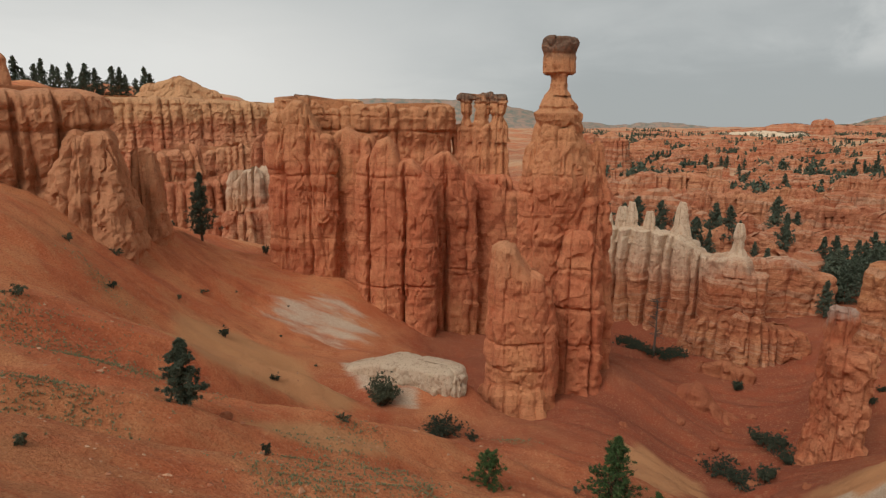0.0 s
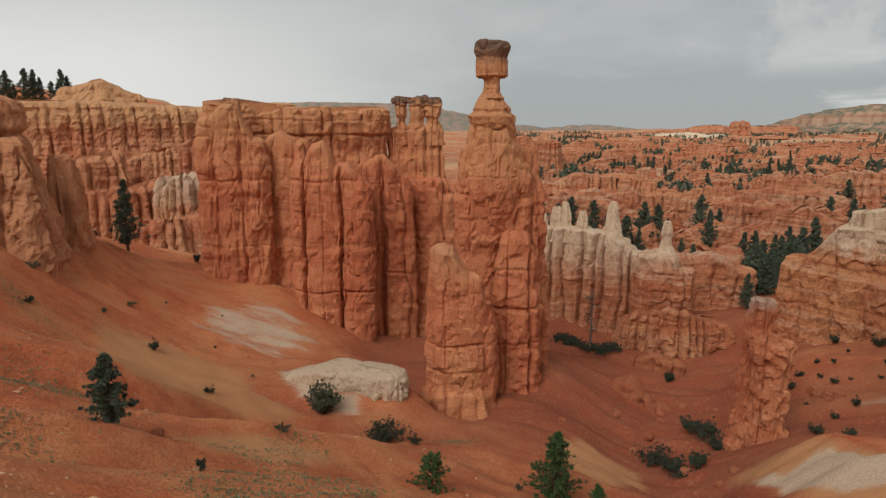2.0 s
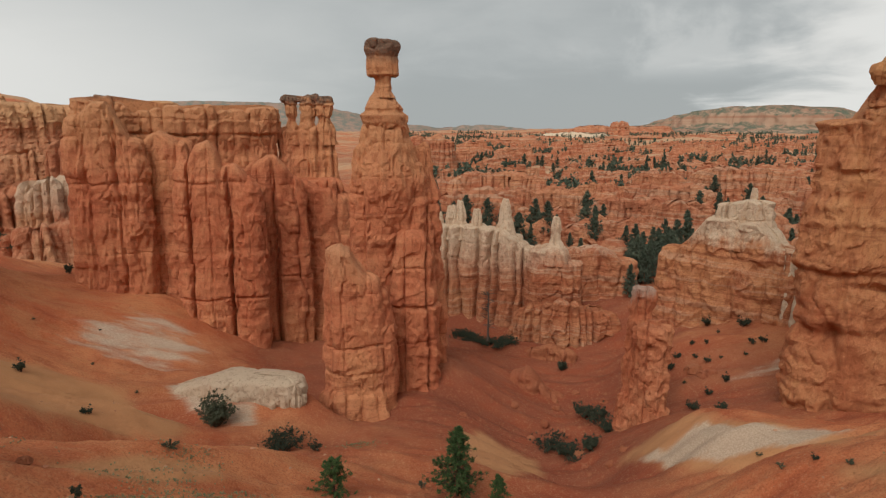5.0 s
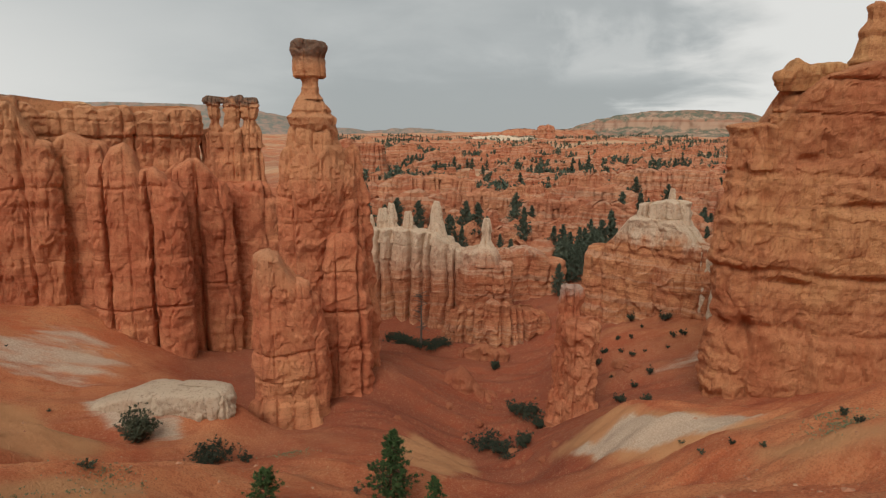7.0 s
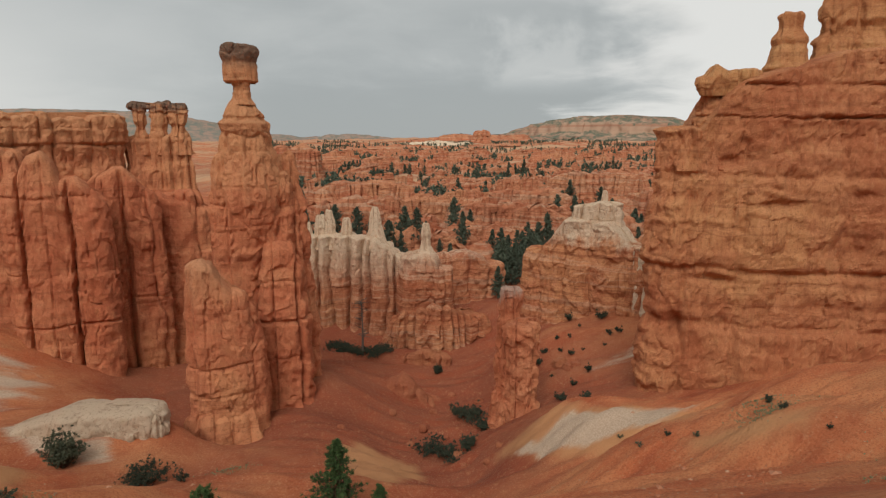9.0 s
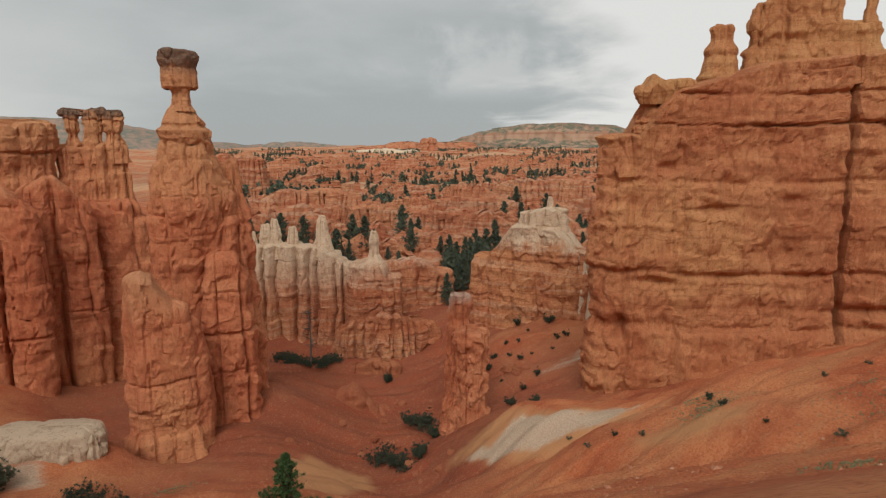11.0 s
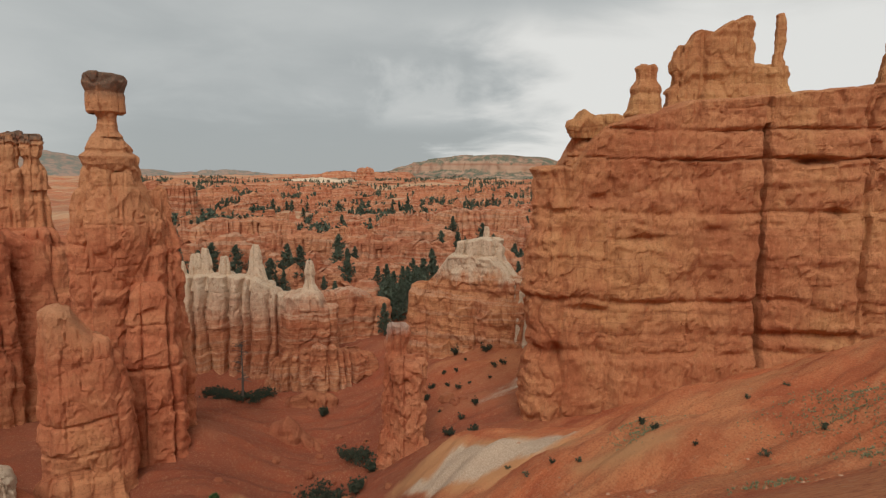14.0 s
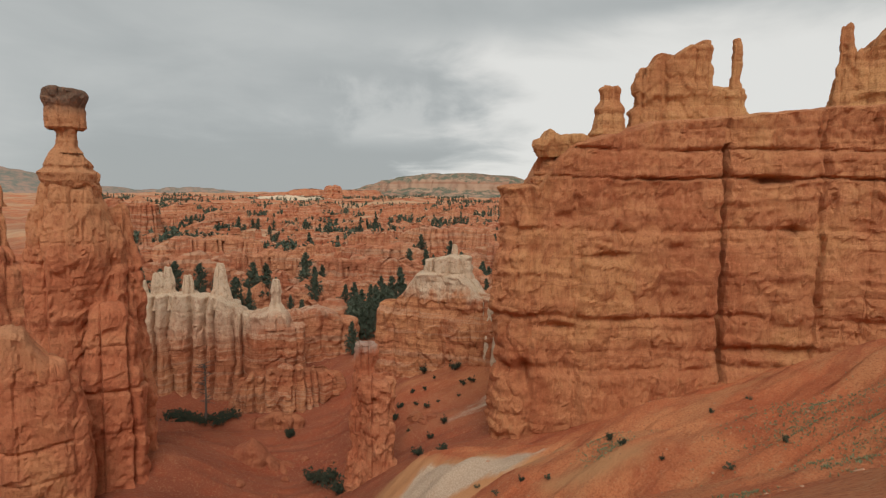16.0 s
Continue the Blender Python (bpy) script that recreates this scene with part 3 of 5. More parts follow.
RIGHT_CREST = [(38.8, 60, -.456), (42.2, 58, -.442), (48.8, 56, -.428), (58.8, 57, -.346), (65.5, 58, -.302), (72.6, 62, -.232), (76, 62, -.2), (84, 60, -.15)]
RIGHT_SLOPE = [(35.5, 46, -.622), (44, 45, -.515), (59, 42, -.40), (59.7, 32, -.484), (76, 40, -.322), (76.5, 26, -.417), (56.5, 36, -.482), (40.7, 49, -.53)]
RIGHT_BASIN = [(36.4, 92, -.333), (44.5, 100, -.281), (45.7, 85, -.351), (41.2, 72, -.43), (48, 66, -.43), (59.6, 63, -.36), (70, 75, -.26), (80, 85, -.2)]
SKELETON = NEAR_SLOPE + NEAR_CREST + LEFT_CREST + LEFT_BOWL + WALL_FOOT + PINE_SPUR + VALLEY + RIGHT_CREST + RIGHT_SLOPE + RIGHT_BASIN
knots = np.array([(*site(b, d), level(s, d)) for b, d, s in SKELETON]
                 + [(0, 0, 32.3), (*site(180, 12), 33.6), (*site(100, 14), 32.0), (*site(-90, 14), 32.0), (*site(-90, 45), 33.5), (*site(130, 45), 33.5), (*site(180, 50), 35.0)])


def spline(d):
    return np.sqrt(d * d + 4.0)


gap = np.hypot(knots[:, None, 0] - knots[None, :, 0], knots[:, None, 1] - knots[None, :, 1])
mean_z = knots[:, 2].mean()
weights = np.linalg.solve(spline(gap) + 0.15 * np.eye(len(knots)), knots[:, 2] - mean_z)


GULLY_HIGH = [(-37, 60), (-24, 60), (-16, 60.5), (-9.5, 62)]
GULLY_MID = [(-37, 45), (-23, 43.5), (-12, 48), (-3, 52), (4, 57)]
GULLY_LOW = [(-40, 31), (-26, 29), (-12, 33), (0, 38)]
GULLY_EAST = [(37, 53), (46, 51), (58, 49.5), (74, 51)]
GULLY_EAST_LOW = [(40, 40), (52, 38), (66, 37), (80, 38)]


def line_gap(x, y, stations):
    """Plan distance to a line of (bearing, distance) stations."""
    best = np.full(np.shape(x), 1e9)
    pts = [site(*q) for q in stations]
    for (ax, ay), (bx, by) in zip(pts, pts[1:]):
        t = np.clip(((x - ax) * (bx - ax) + (y - ay) * (by - ay)) / ((bx - ax) ** 2 + (by - ay) ** 2), 0, 1)
        best = np.minimum(best, np.hypot(x - ax - t * (bx - ax), y - ay - t * (by - ay)))
    return best


def ground_height(x, y):
    x, y = np.asarray(x, float), np.asarray(y, float)
    near = np.full(x.shape, mean_z)
    for (kx, ky, _), wt in zip(knots, weights):
        near = near + wt * spline(np.hypot(x - kx, y - ky))
    dist, bear = np.hypot(x, y), np.degrees(np.arctan2(x, y))
    # folds between the crests
    for gully, deep, wide in ((GULLY_HIGH, 2.0, 3.0), (GULLY_MID, 1.7, 2.6), (GULLY_LOW, 1.0, 2.0), (GULLY_EAST, 1.3, 2.6), (GULLY_EAST_LOW, 0.9, 2.0)):
        near = near - deep * np.exp(-((line_gap(x, y, gully) / wide) ** 2))
    # rills that run down the near slopes
    left = smooth_step(-bear, -14, 2)
    a1, a2 = radians(64), radians(-68)
    along1, across1 = x * math.sin(a1) + y * math.cos(a1), x * math.cos(a1) - y * math.sin(a1)
    along2, across2 = x * math.sin(a2) + y * math.cos(a2), x * math.cos(a2) - y * math.sin(a2)
    rill = left * (1.7 * (0.35 - np.abs(fbm(across1 / 9, along1 / 45, 0, 41, 3))) + 0.7 * (0.3 - np.abs(fbm(across1 / 2.4, along1 / 18, 0, 44, 3)))) + (1 - left) * (
        1.3 * (0.35 - np.abs(fbm(across2 / 9, along2 / 40, 0, 47, 3))) + 0.7 * (0.3 - np.abs(fbm(across2 / 2.6, along2 / 16, 0, 49, 3))))
    near = near + rill * smooth_step(dist, 8, 30) + 0.10 * fbm(x / 1.3, y / 1.3, 0, 52, 3)
    # valley floor, the bowl's rim on the one side and the plateau behind the overlook
    floor = 1.0 + 6.5 * fbm(x / 80, y / 80, 0, 61, 5) + 3.2 * np.abs(fbm(x / 30, y / 30, 0, 63, 4)) + 14 * smooth_step(dist, 300, 1500)
    rim = smooth_step(-bear, 2, 22) * smooth_step(dist, 120, 205)
    floor = floor + rim * 14 + smooth_step(-bear, 2, 20) * smooth_step(dist, 212, 248) * (25 + 6 * smooth_step(-bear, 12, 26))
    back = np.maximum(smooth_step(np.abs(bear), 95, 130), smooth_step(-bear, 48, 75)) * smooth_step(dist, 20, 80)
    far = floor * (1 - back) + 38 * back
    k = smooth_step(dist, 98, 150)
    return near * (1 - k) + far * k


bears = np.r_[np.arange(-180, -44, 4.0), np.arange(-44, 88, 0.3), np.arange(88, 180, 4.0)]
dists = np.r_[0.02, 2, 4, 6, 8, 10, 12, np.geomspace(14, 130, 300), np.geomspace(131.5, 420, 110), np.geomspace(428, 4600, 60)]
gb, gd = np.meshgrid(np.radians(bears), dists, indexing="xy")
gx, gy = gd * np.sin(gb), gd * np.cos(gb)
gz = ground_height(gx, gy)
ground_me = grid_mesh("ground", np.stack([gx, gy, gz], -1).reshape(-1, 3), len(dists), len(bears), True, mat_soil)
ground_me.flip_normals()


# soil zones as corners of (bearing, rise over run) on the slopes
PALE_FAN = [(-17.7, -0.294), (-15.9, -0.27), (-11.9, -0.269), (-8.8, -0.284), (-4.5, -0.362), (-9.4, -0.386), (-14.1, -0.339)]
PALE_SPUR = [(40.1, -0.452), (41.7, -0.457), (45.7, -0.444), (49.1, -0.429), (51.7, -0.417), (48.9, -0.447), (44.4, -0.488), (41.7, -0.515), (37.3, -0.548), (34.1, -0.547), (36.8, -0.517)]
PALE_LEDGE = [(-10.5, -0.391), (-4.6, -0.4), (0.4, -0.427), (-2.4, -0.489), (-5.2, -0.476), (-7.9, -0.446)]
BUFF_CREST = [(-24.1, -0.284), (-19.1, -0.331), (-13.2, -0.394), (-8.5, -0.472), (-9.6, -0.488), (-16.4, -0.433), (-22.1, -0.371), (-25.2, -0.317)]
BUFF_LIP = [(-19.1, -0.482), (-12.3, -0.502), (-5.8, -0.551), (-5.2, -0.578), (-12.4, -0.546), (-17.1, -0.51)]
BUFF_SPUR = [(16.8, -0.52), (19.0, -0.519), (24.7, -0.57), (25.4, -0.589), (21.9, -0.605), (18.1, -0.567)]
BUFF_EAST = [(37.3, -0.467), (40.6, -0.446), (52.7, -0.411), (50.2, -0.445), (42.3, -0.525), (39.0, -0.547), (32.9, -0.546)]
BUFF_EAST_LOW = [(49.5, -0.483), (57.1, -0.411), (60.5, -0.385), (59.6, -0.433), (55.2, -0.477), (50.6, -0.501)]
PALE_BASIN = [(43.2, -0.356), (45.8, -0.315), (46.6, -0.324), (45.8, -0.354), (42.1, -0.386), (38.4, -0.407)]


def foot(bearing, slope, start=14.0):
    """Where the ground is first met along a bearing at that rise over run."""
    d = np.arange(start, 240, .15)
    x, y = d * math.sin(radians(bearing)), d * math.cos(radians(bearing))
    under = np.nonzero(ground_height(x, y) > EYE_LEVEL + slope * d)[0]
    k = int(under[0]) if len(under) else len(d) - 1
    return float(x[k]), float(y[k]), float(ground_height(x[k:k + 1], y[k:k + 1])[0]), float(d[k])


def zone(stations, blur, start=14.0):
    """1 inside a zone of soil, falling to 0 over the blur outside it."""
    pts = [foot(b, sl, start)[:2] for b, sl in stations]
    inside = np.zeros(gx.shape, bool)
    away = np.full(gx.shape, 1e9)
    for (ax, ay), (qx, qy) in zip(pts, pts[1:] + pts[:1]):
        cross = ((ay > gy) != (qy > gy)) & (gx < (qx - ax) * (gy - ay) / (qy - ay + 1e-12) + ax)
        inside ^= cross
        t = np.clip(((gx - ax) * (qx - ax) + (gy - ay) * (qy - ay)) / ((qx - ax) ** 2 + (qy - ay) ** 2 + 1e-9), 0, 1)
        away = np.minimum(away, np.hypot(gx - ax - t * (qx - ax), gy - ay - t * (qy - ay)))
    return np.clip(0.5 + np.where(inside, away, -away) / (2 * blur), 0, 1)


pale = np.maximum.reduce([0.66 * zone(PALE_FAN, 2.6), zone(PALE_SPUR, .7), 0.85 * zone(PALE_LEDGE, 1.2), 0.6 * zone(PALE_BASIN, 1.2, 64)])
buff = np.maximum.reduce([zone(BUFF_CREST, 1.6), zone(BUFF_LIP, .7), zone(BUFF_SPUR, 1.2), zone(BUFF_EAST, 1.6), 0.8 * zone(BUFF_EAST_LOW, 1.2)])
# soil tint mask, a plain ramp of distance from 140 to 420 m
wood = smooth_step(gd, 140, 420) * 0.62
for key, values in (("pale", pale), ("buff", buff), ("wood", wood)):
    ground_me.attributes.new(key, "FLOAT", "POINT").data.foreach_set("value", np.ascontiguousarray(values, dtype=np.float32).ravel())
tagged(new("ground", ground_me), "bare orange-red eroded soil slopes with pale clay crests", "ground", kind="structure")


def ground_z(x, y):
    return float(ground_height(np.array([x]), np.array([y]))[0])


def rock_thing(name, label, base, group=""):
    x, y = site(*base)
    return thing(name, x, y, ground_z(x, y), label, "rock formation", group)


# ---- the hammer-shaped hoodoo ----
hammer = rock_thing("hammer_hoodoo", "tall orange hoodoo with a hammer-shaped caprock on a thin neck", (11.0, 77))
HAM = 10.2
rock_part("head", hammer, "blocky orange caprock with a dark weathered top", line=spot(HAM - 0.1, 77, 0.5), half=1.45, z0=39.6, tops=43.9, mat=mat_hammer, seed=4,
          profile=((0, .95), (.06, 1.16), (.3, 1.16), (.48, 1.08), (.55, 1.0), (.62, 1.06), (.74, 1.14), (.95, 1.16), (1, 1.05)), flute=(3.2, .15), beds=.08, rough=.3, cell=.12, cap=.15, jag=.25)
rock_part("neck", hammer, "short thin neck of orange rock", line=spot(HAM, 77, 0.1), half=1.12, z0=37.2, tops=40.0, mat=mat_hammer, seed=5,
          profile=((0, 1.25), (.25, 1.02), (.5, 1.02), (.62, .9), (.8, .86), (1, 1.0)), flute=(1.5, .12), beds=.15, rough=.3, cell=.12, cap=.3, jag=0)
rock_part("bell", hammer, "bell-shaped banded shoulder below the neck", line=spot(HAM - .1, 77, 0.3), half=2.5, z0=33.6, tops=38.3, mat=mat_hammer, seed=6,
          profile=((0, .86), (.1, .96), (.18, 1.03), (.36, 1.02), (.42, .88), (.48, .82), (.54, .86), (.7, .72), (.76, .64), (.9, .5), (1, .42)), flute=(2.5, .15), beds=.3, rough=.45, cell=.16, cap=.4, jag=.1)
rock_part("collar", hammer, line=spot(10.3, 77.2, .5), half=2.75, z0=20, tops=35.0, mat=mat_hammer, seed=15, profile=((0, .8), (.3, 1.25), (.5, 1.4), (.68, 1.3), (.82, 1.1), (.92, .95), (1, .82)),
          flute=(3, .25), beds=.15, rough=.45, cell=.2, cap=.5, jag=.2)
BODY = ((0, 1.3), (.1, 1.12), (.3, 1.0), (.55, 1.0), (.78, .98), (.9, .9), (1, .66))
rock_part("column", hammer, line=spot(10.7, 77.6, 2.0), half=2.75, z0=-3, tops=((0, 30.8), (.25, 33.2), (.42, 34.7), (.6, 34.7), (.8, 33.0), (1, 30.0)), mat=mat_hammer, seed=11, profile=BODY[:-2] + ((.88, 1.0), (.96, .92), (1, .8)),
          flute=(5, .35), beds=.15, rough=.55, cell=.22, cap=.8, jag=.3, pits=((12.6, 25.5, 1.2, .7, .9), (9.6, 25.0, .8, .5, .6)))
rock_part("column", hammer, line=spot(8.9, 76.4, .6), half=2.4, z0=-3, tops=32.2, mat=mat_hammer, seed=12, profile=BODY, flute=(5, .4), beds=.15, rough=.5, cell=.22, cap=1.6, ledges=((26.0, .5, .2), (23.0, .25, .2)))
rock_part("column", hammer, line=spot(13.2, 78.5, .6), half=2.1, z0=-3, tops=31.6, mat=mat_hammer, seed=13, profile=((0, 1.75), (.3, 1.4), (.6, 1.2), (.86, 1.0), (1, .6)),
          flute=(3.2, .6), beds=.2, rough=.5, cell=.22, cap=2.4, clefts=((14.0, .25, .9),), ledges=((24.5, .6, .3),))
rock_part("column", hammer, line=spot(12.6, 74.8, .8), half=2.6, z0=-3, tops=21.5, mat=mat_hammer, seed=14, profile=((0, 1.4), (.3, 1.05), (.7, .98), (1, .7)),
          flute=(4.0, .5), beds=.2, rough=.5, cell=.22, cap=1.8, clefts=((14.3, .25, .9),), ledges=((12.3, .8, .25), (17.0, .3, .2), (8.0, .3, .2)))

knob = rock_thing("front_buttress", "squat red rock tower with a worn gritty top", (7.4, 69))
rock_part("tower", knob, line=spot(7.2, 69, 1.3), half=2.2, z0=-4, tops=((0, 20.9), (.3, 20.5), (.6, 18.9), (1, 17.6)), mat=mat_knob, seed=21,
          profile=((0, 1.5), (.12, 1.3), (.3, 1.16), (.6, 1.08), (.85, 1.0), (1, .82)), flute=(4.5, .35), beds=.15, rough=.4, cell=.2, cap=1.0, ledges=((9.6, .5, .15), (6.5, .2, .2)))

rock_part("shoulder", knob, line=spot(9.2, 69.6, .5), half=1.9, z0=-4, tops=15.6, mat=mat_knob, seed=22, profile=((0, 1.5), (.3, 1.15), (.8, 1.0), (1, .7)), flute=(3, .3), beds=.15, rough=.4, cell=.2, cap=1.4)
rock_part("foot", knob, line=spot(6.9, 68, 2.2), half=2.4, z0=-5, tops=4.6, mat=mat_knob, seed=23, profile=((0, 1.8), (.5, 1.25), (1, .8)), flute=(2, .4), beds=.15, rough=.5, cell=.22, cap=1.8)

# ---- the long wall behind it ----
wall = rock_thing("long_rock_wall", "long fluted orange rock wall with a layered crest", (-5, 100))
rock_part("crest", wall, line=[site(-13.2, 99), site(-6, 100), site(-0.6, 102)], half=3.0, z0=2, tops=((0, 37.6), (.12, 37.8), (.2, 36.2), (1, 36.6)), mat=mat_wall, seed=31,
          profile=((0, 1.5), (.5, 1.1), (.78, .95), (.84, .85), (.9, 1.02), (1, .95)), flute=(2.3, .5), beds=.5, rough=.45, cell=.22, cap=.3, jag=1.0, crack=.4, ledges=((32.6, .7, .2), (34.8, .3, .14)))
rock_part("core", wall, line=[site(-12.5, 96.5), site(-5, 96), site(1.5, 97.5), site(5.4, 98.5)], half=3.4, z0=-5, tops=((0, 31), (.3, 29), (.7, 27.5), (1, 24)), mat=mat_wall, seed=30,
          profile=((0, 1.5), (.2, 1.2), (.6, 1.0), (1, .85)), flute=(3.8, .7), beds=.2, rough=.4, cell=.26, cap=1.2, jag=1.2)
PANEL = ((0, 1.4), (.12, 1.15), (.4, 1.05), (.75, 1.0), (.93, .95), (1, .8))
rock_part("panel", wall, line=[site(-14.2, 94), site(-12.5, 93), site(-10.9, 92.5)], half=2.5, z0=-4, tops=((0, 35.4), (.3, 36.8), (.62, 37.0), (.8, 34.6), (1, 32.6)), mat=mat_wall, seed=32, profile=PANEL, flute=(4.6, .45),
          beds=.15, rough=.34, cell=.22, cap=1.0, crack=.55, clefts=((-12.2, .2, .7), (-14.4, .2, .5)), ledges=((17.2, .25, .14), (26.5, .4, .2), (32.5, .5, .2)))
rock_part("panel", wall, line=[site(-10.2, 95.2), site(-7.2, 93.8)], half=2.4, z0=-4, tops=((0, 31), (.5, 33.5), (1, 32)), mat=mat_wall, seed=33, profile=PANEL, flute=(3.6, .5), beds=.2, rough=.34, cell=.24, cap=1.0, crack=.55)
rock_part("panel", wall, line=[site(-6.6, 90), site(-4.0, 89), site(-1.9, 88.5)], half=2.4, z0=-4, tops=((0, 29.6), (.15, 31.4), (.35, 32.0), (.5, 30.4), (.56, 28.4), (.8, 29.0), (1, 27)), mat=mat_wall, seed=35, profile=PANEL,
          flute=(5.5, .4), beds=.12, rough=.34, cell=.22, cap=1.6, crack=.6, clefts=((-7.0, .16, 1.0), (-3.7, .18, 1.3), (-5.3, .15, .3)), ledges=((10.8, .7, .18), (17.2, .4, .14), (26.5, .5, .2)))
rock_part("panel", wall, line=[site(-1.2, 92.5), site(1.9, 93)], half=2.3, z0=-4, tops=((0, 29), (.5, 30), (1, 27)), mat=mat_wall, seed=38, profile=PANEL, flute=(3.2, .6), beds=.15, rough=.34, cell=.24, cap=1.4, crack=.6,
          clefts=((.3, .25, 1.0),), ledges=((12.5, .4, .2),))
twin = rock_thing("window_fin", "narrow orange fin pierced by small windows under a dark cap", (3.4, 103))
rock_part("fin", twin, line=spot(3.4, 103, 3.2), half=2.0, z0=-3, tops=33.6, mat=mat_wall, seed=41, profile=((0, 1.5), (.3, 1.2), (.7, 1.05), (1, .8)), flute=(1.7, 1.0), beds=.35, rough=.4, cell=.28, cap=1)
rock_part("fin", twin, line=spot(4.2, 98, 2.2), half=1.9, z0=-3, tops=26, mat=mat_wall, seed=45, profile=((0, 1.5), (.3, 1.2), (.7, 1.05), (1, .8)), flute=(1.7, 1.0), beds=.35, rough=.4, cell=.28, cap=1)
for seed, bear, half, pinch in ((42, 2.0, .95, .7), (43, 3.4, 1.15, .85), (44, 4.85, 1.15, .62)):
    rock_part("post", twin, line=spot(bear, 103, .2), half=half, z0=31.0, tops=38.4, mat=mat_cap, seed=seed,
              profile=((0, 1.6), (.25, 1.2), (.4, 1.05), (.5, .95 * pinch), (.58, pinch), (.64, .95), (.8, 1.05), (.84, .95), (.88, 1.22), (1, 1.15)), flute=(1.3, .2), beds=.35, rough=.5, cell=.14, cap=.25, jag=.4)
rock_part("caprock", twin, "thin dark caprock", line=[site(1.6, 103), site(3.3, 103.2), site(5.2, 103)], half=1.0, z0=37.5, tops=((0, 38.5), (.4, 38.2), (.7, 38.7), (1, 38.4)), mat=mat_cap, seed=46,
          profile=((0, .8), (.4, 1.1), (1, 1)), flute=(1, .25), beds=.05, rough=.35, cell=.14, cap=.2, jag=.5)

# ---- near cliff above the slope, and the bowl behind ----
leftc = rock_thing("slope_cliff", "rounded orange cliff above the red slope", (-31, 84))
rock_part("face", leftc, line=[site(-48, 84), site(-37, 84), site(-30.5, 85)], half=5, z0=8, tops=((0, 38.5), (.6, 37.8), (1, 37.2)), mat=mat_knob, seed=51,
          profile=((0, 1.5), (.4, 1.25), (.62, 1.0), (.7, .88), (.78, 1.0), (1, .9)), flute=(3.5, 1.0), beds=.5, rough=.7, cell=.28, cap=1.2, ledges=((33.2, .8, .3), (27, .4, .4)), crack=.9, clefts=((-34.2, .35, 1.4), (-31.2, .3, 1.2), (-37, .4, 1.2)))
rock_part("buttress", leftc, line=spot(-29.3, 79, 1.2), half=3.4, z0=6, tops=32.6, mat=mat_knob, seed=52, profile=((0, 1.7), (.4, 1.35), (.75, 1.0), (1, .6)), flute=(4, .7), beds=.3, rough=.7, cell=.26, cap=2, crack=.9)
rock_part("buttress", leftc, line=spot(-27.6, 80, .6), half=2.2, z0=6, tops=29.2, mat=mat_knob, seed=53, profile=((0, 1.7), (.4, 1.3), (.75, 1.0), (1, .6)), flute=(3, .7), beds=.3, rough=.6, cell=.34, cap=1.6)
rock_part("buttress", leftc, line=spot(-25.6, 84, .5), half=1.9, z0=6, tops=30.6, mat=mat_knob, seed=54, profile=((0, 2.0), (.4, 1.4), (.8, .95), (1, .6)), flute=(3, .7), beds=.3, rough=.6, cell=.34, cap=1.6)
rock_part("spire", leftc, line=spot(-34.5, 88, .2), half=.8, z0=34, tops=41.0, mat=mat_knob, seed=55, profile=((0, 1.3), (.5, 1.0), (1, .8)), flute=(2, .3), beds=.3, rough=.3, cell=.3, cap=.6)

bowl = rock_thing("amphitheatre_wall", "long fluted cliff under a wooded rim", (-20, 225))
rock_part("cliff", bowl, line=[site(-46, 235), site(-34, 225), site(-24, 222), site(-15, 228), site(-7, 240)], half=8, z0=0,
          tops=((0, 41), (.3, 41), (.55, 41.5), (.8, 40), (1, 39)), mat=mat_bowl, seed=61, profile=((0, 2.6), (.35, 1.9), (.5, 1.4), (.6, 1.3), (.8, 1.05), (1, .9)), flute=(4, 1.3), beds=.9, rough=.9, cell=.55, cap=2.0, crack=.5)
rock_part("knoll", bowl, "smooth rounded orange knoll", line=[site(-24.5, 250), site(-20, 250)], half=9, z0=30, tops=((0, 47), (.5, 50), (1, 45)), mat=mat_bowl, seed=62, profile=((0, 1.9), (.5, 1.3), (1, .5)),
          flute=(6, .5), beds=.3, rough=1.0, cell=.9, cap=3)
rock_part("butte", bowl, line=[site(-11.5, 210), site(-8.2, 210)], half=4, z0=10, tops=41.2, mat=mat_bowl, seed=63, profile=((0, 1.8), (.6, 1.2), (1, .95)), flute=(4, 1.0), beds=.6, rough=.8, cell=.7, cap=.8)

# ---- pale ridges across the gully ----
ridge = rock_thing("pale_ridge", "pale fluted ridge with white pinnacles along its crest", (19, 116))
rock_part("ridge", ridge, line=[site(13.0, 118), site(19, 116), site(23.0, 113)], half=3.2, z0=-8, tops=((0, 15.6), (.5, 15.9), (.85, 15.2), (1, 12.5)), mat=mat_white, seed=71,
          profile=((0, 1.6), (.3, 1.25), (.7, 1.02), (1, .8)), flute=(2.4, 1.5), beds=.14, rough=.45, upright=4.0, crack=.4, block=.1, cell=.2, cap=.5, jag=.5)
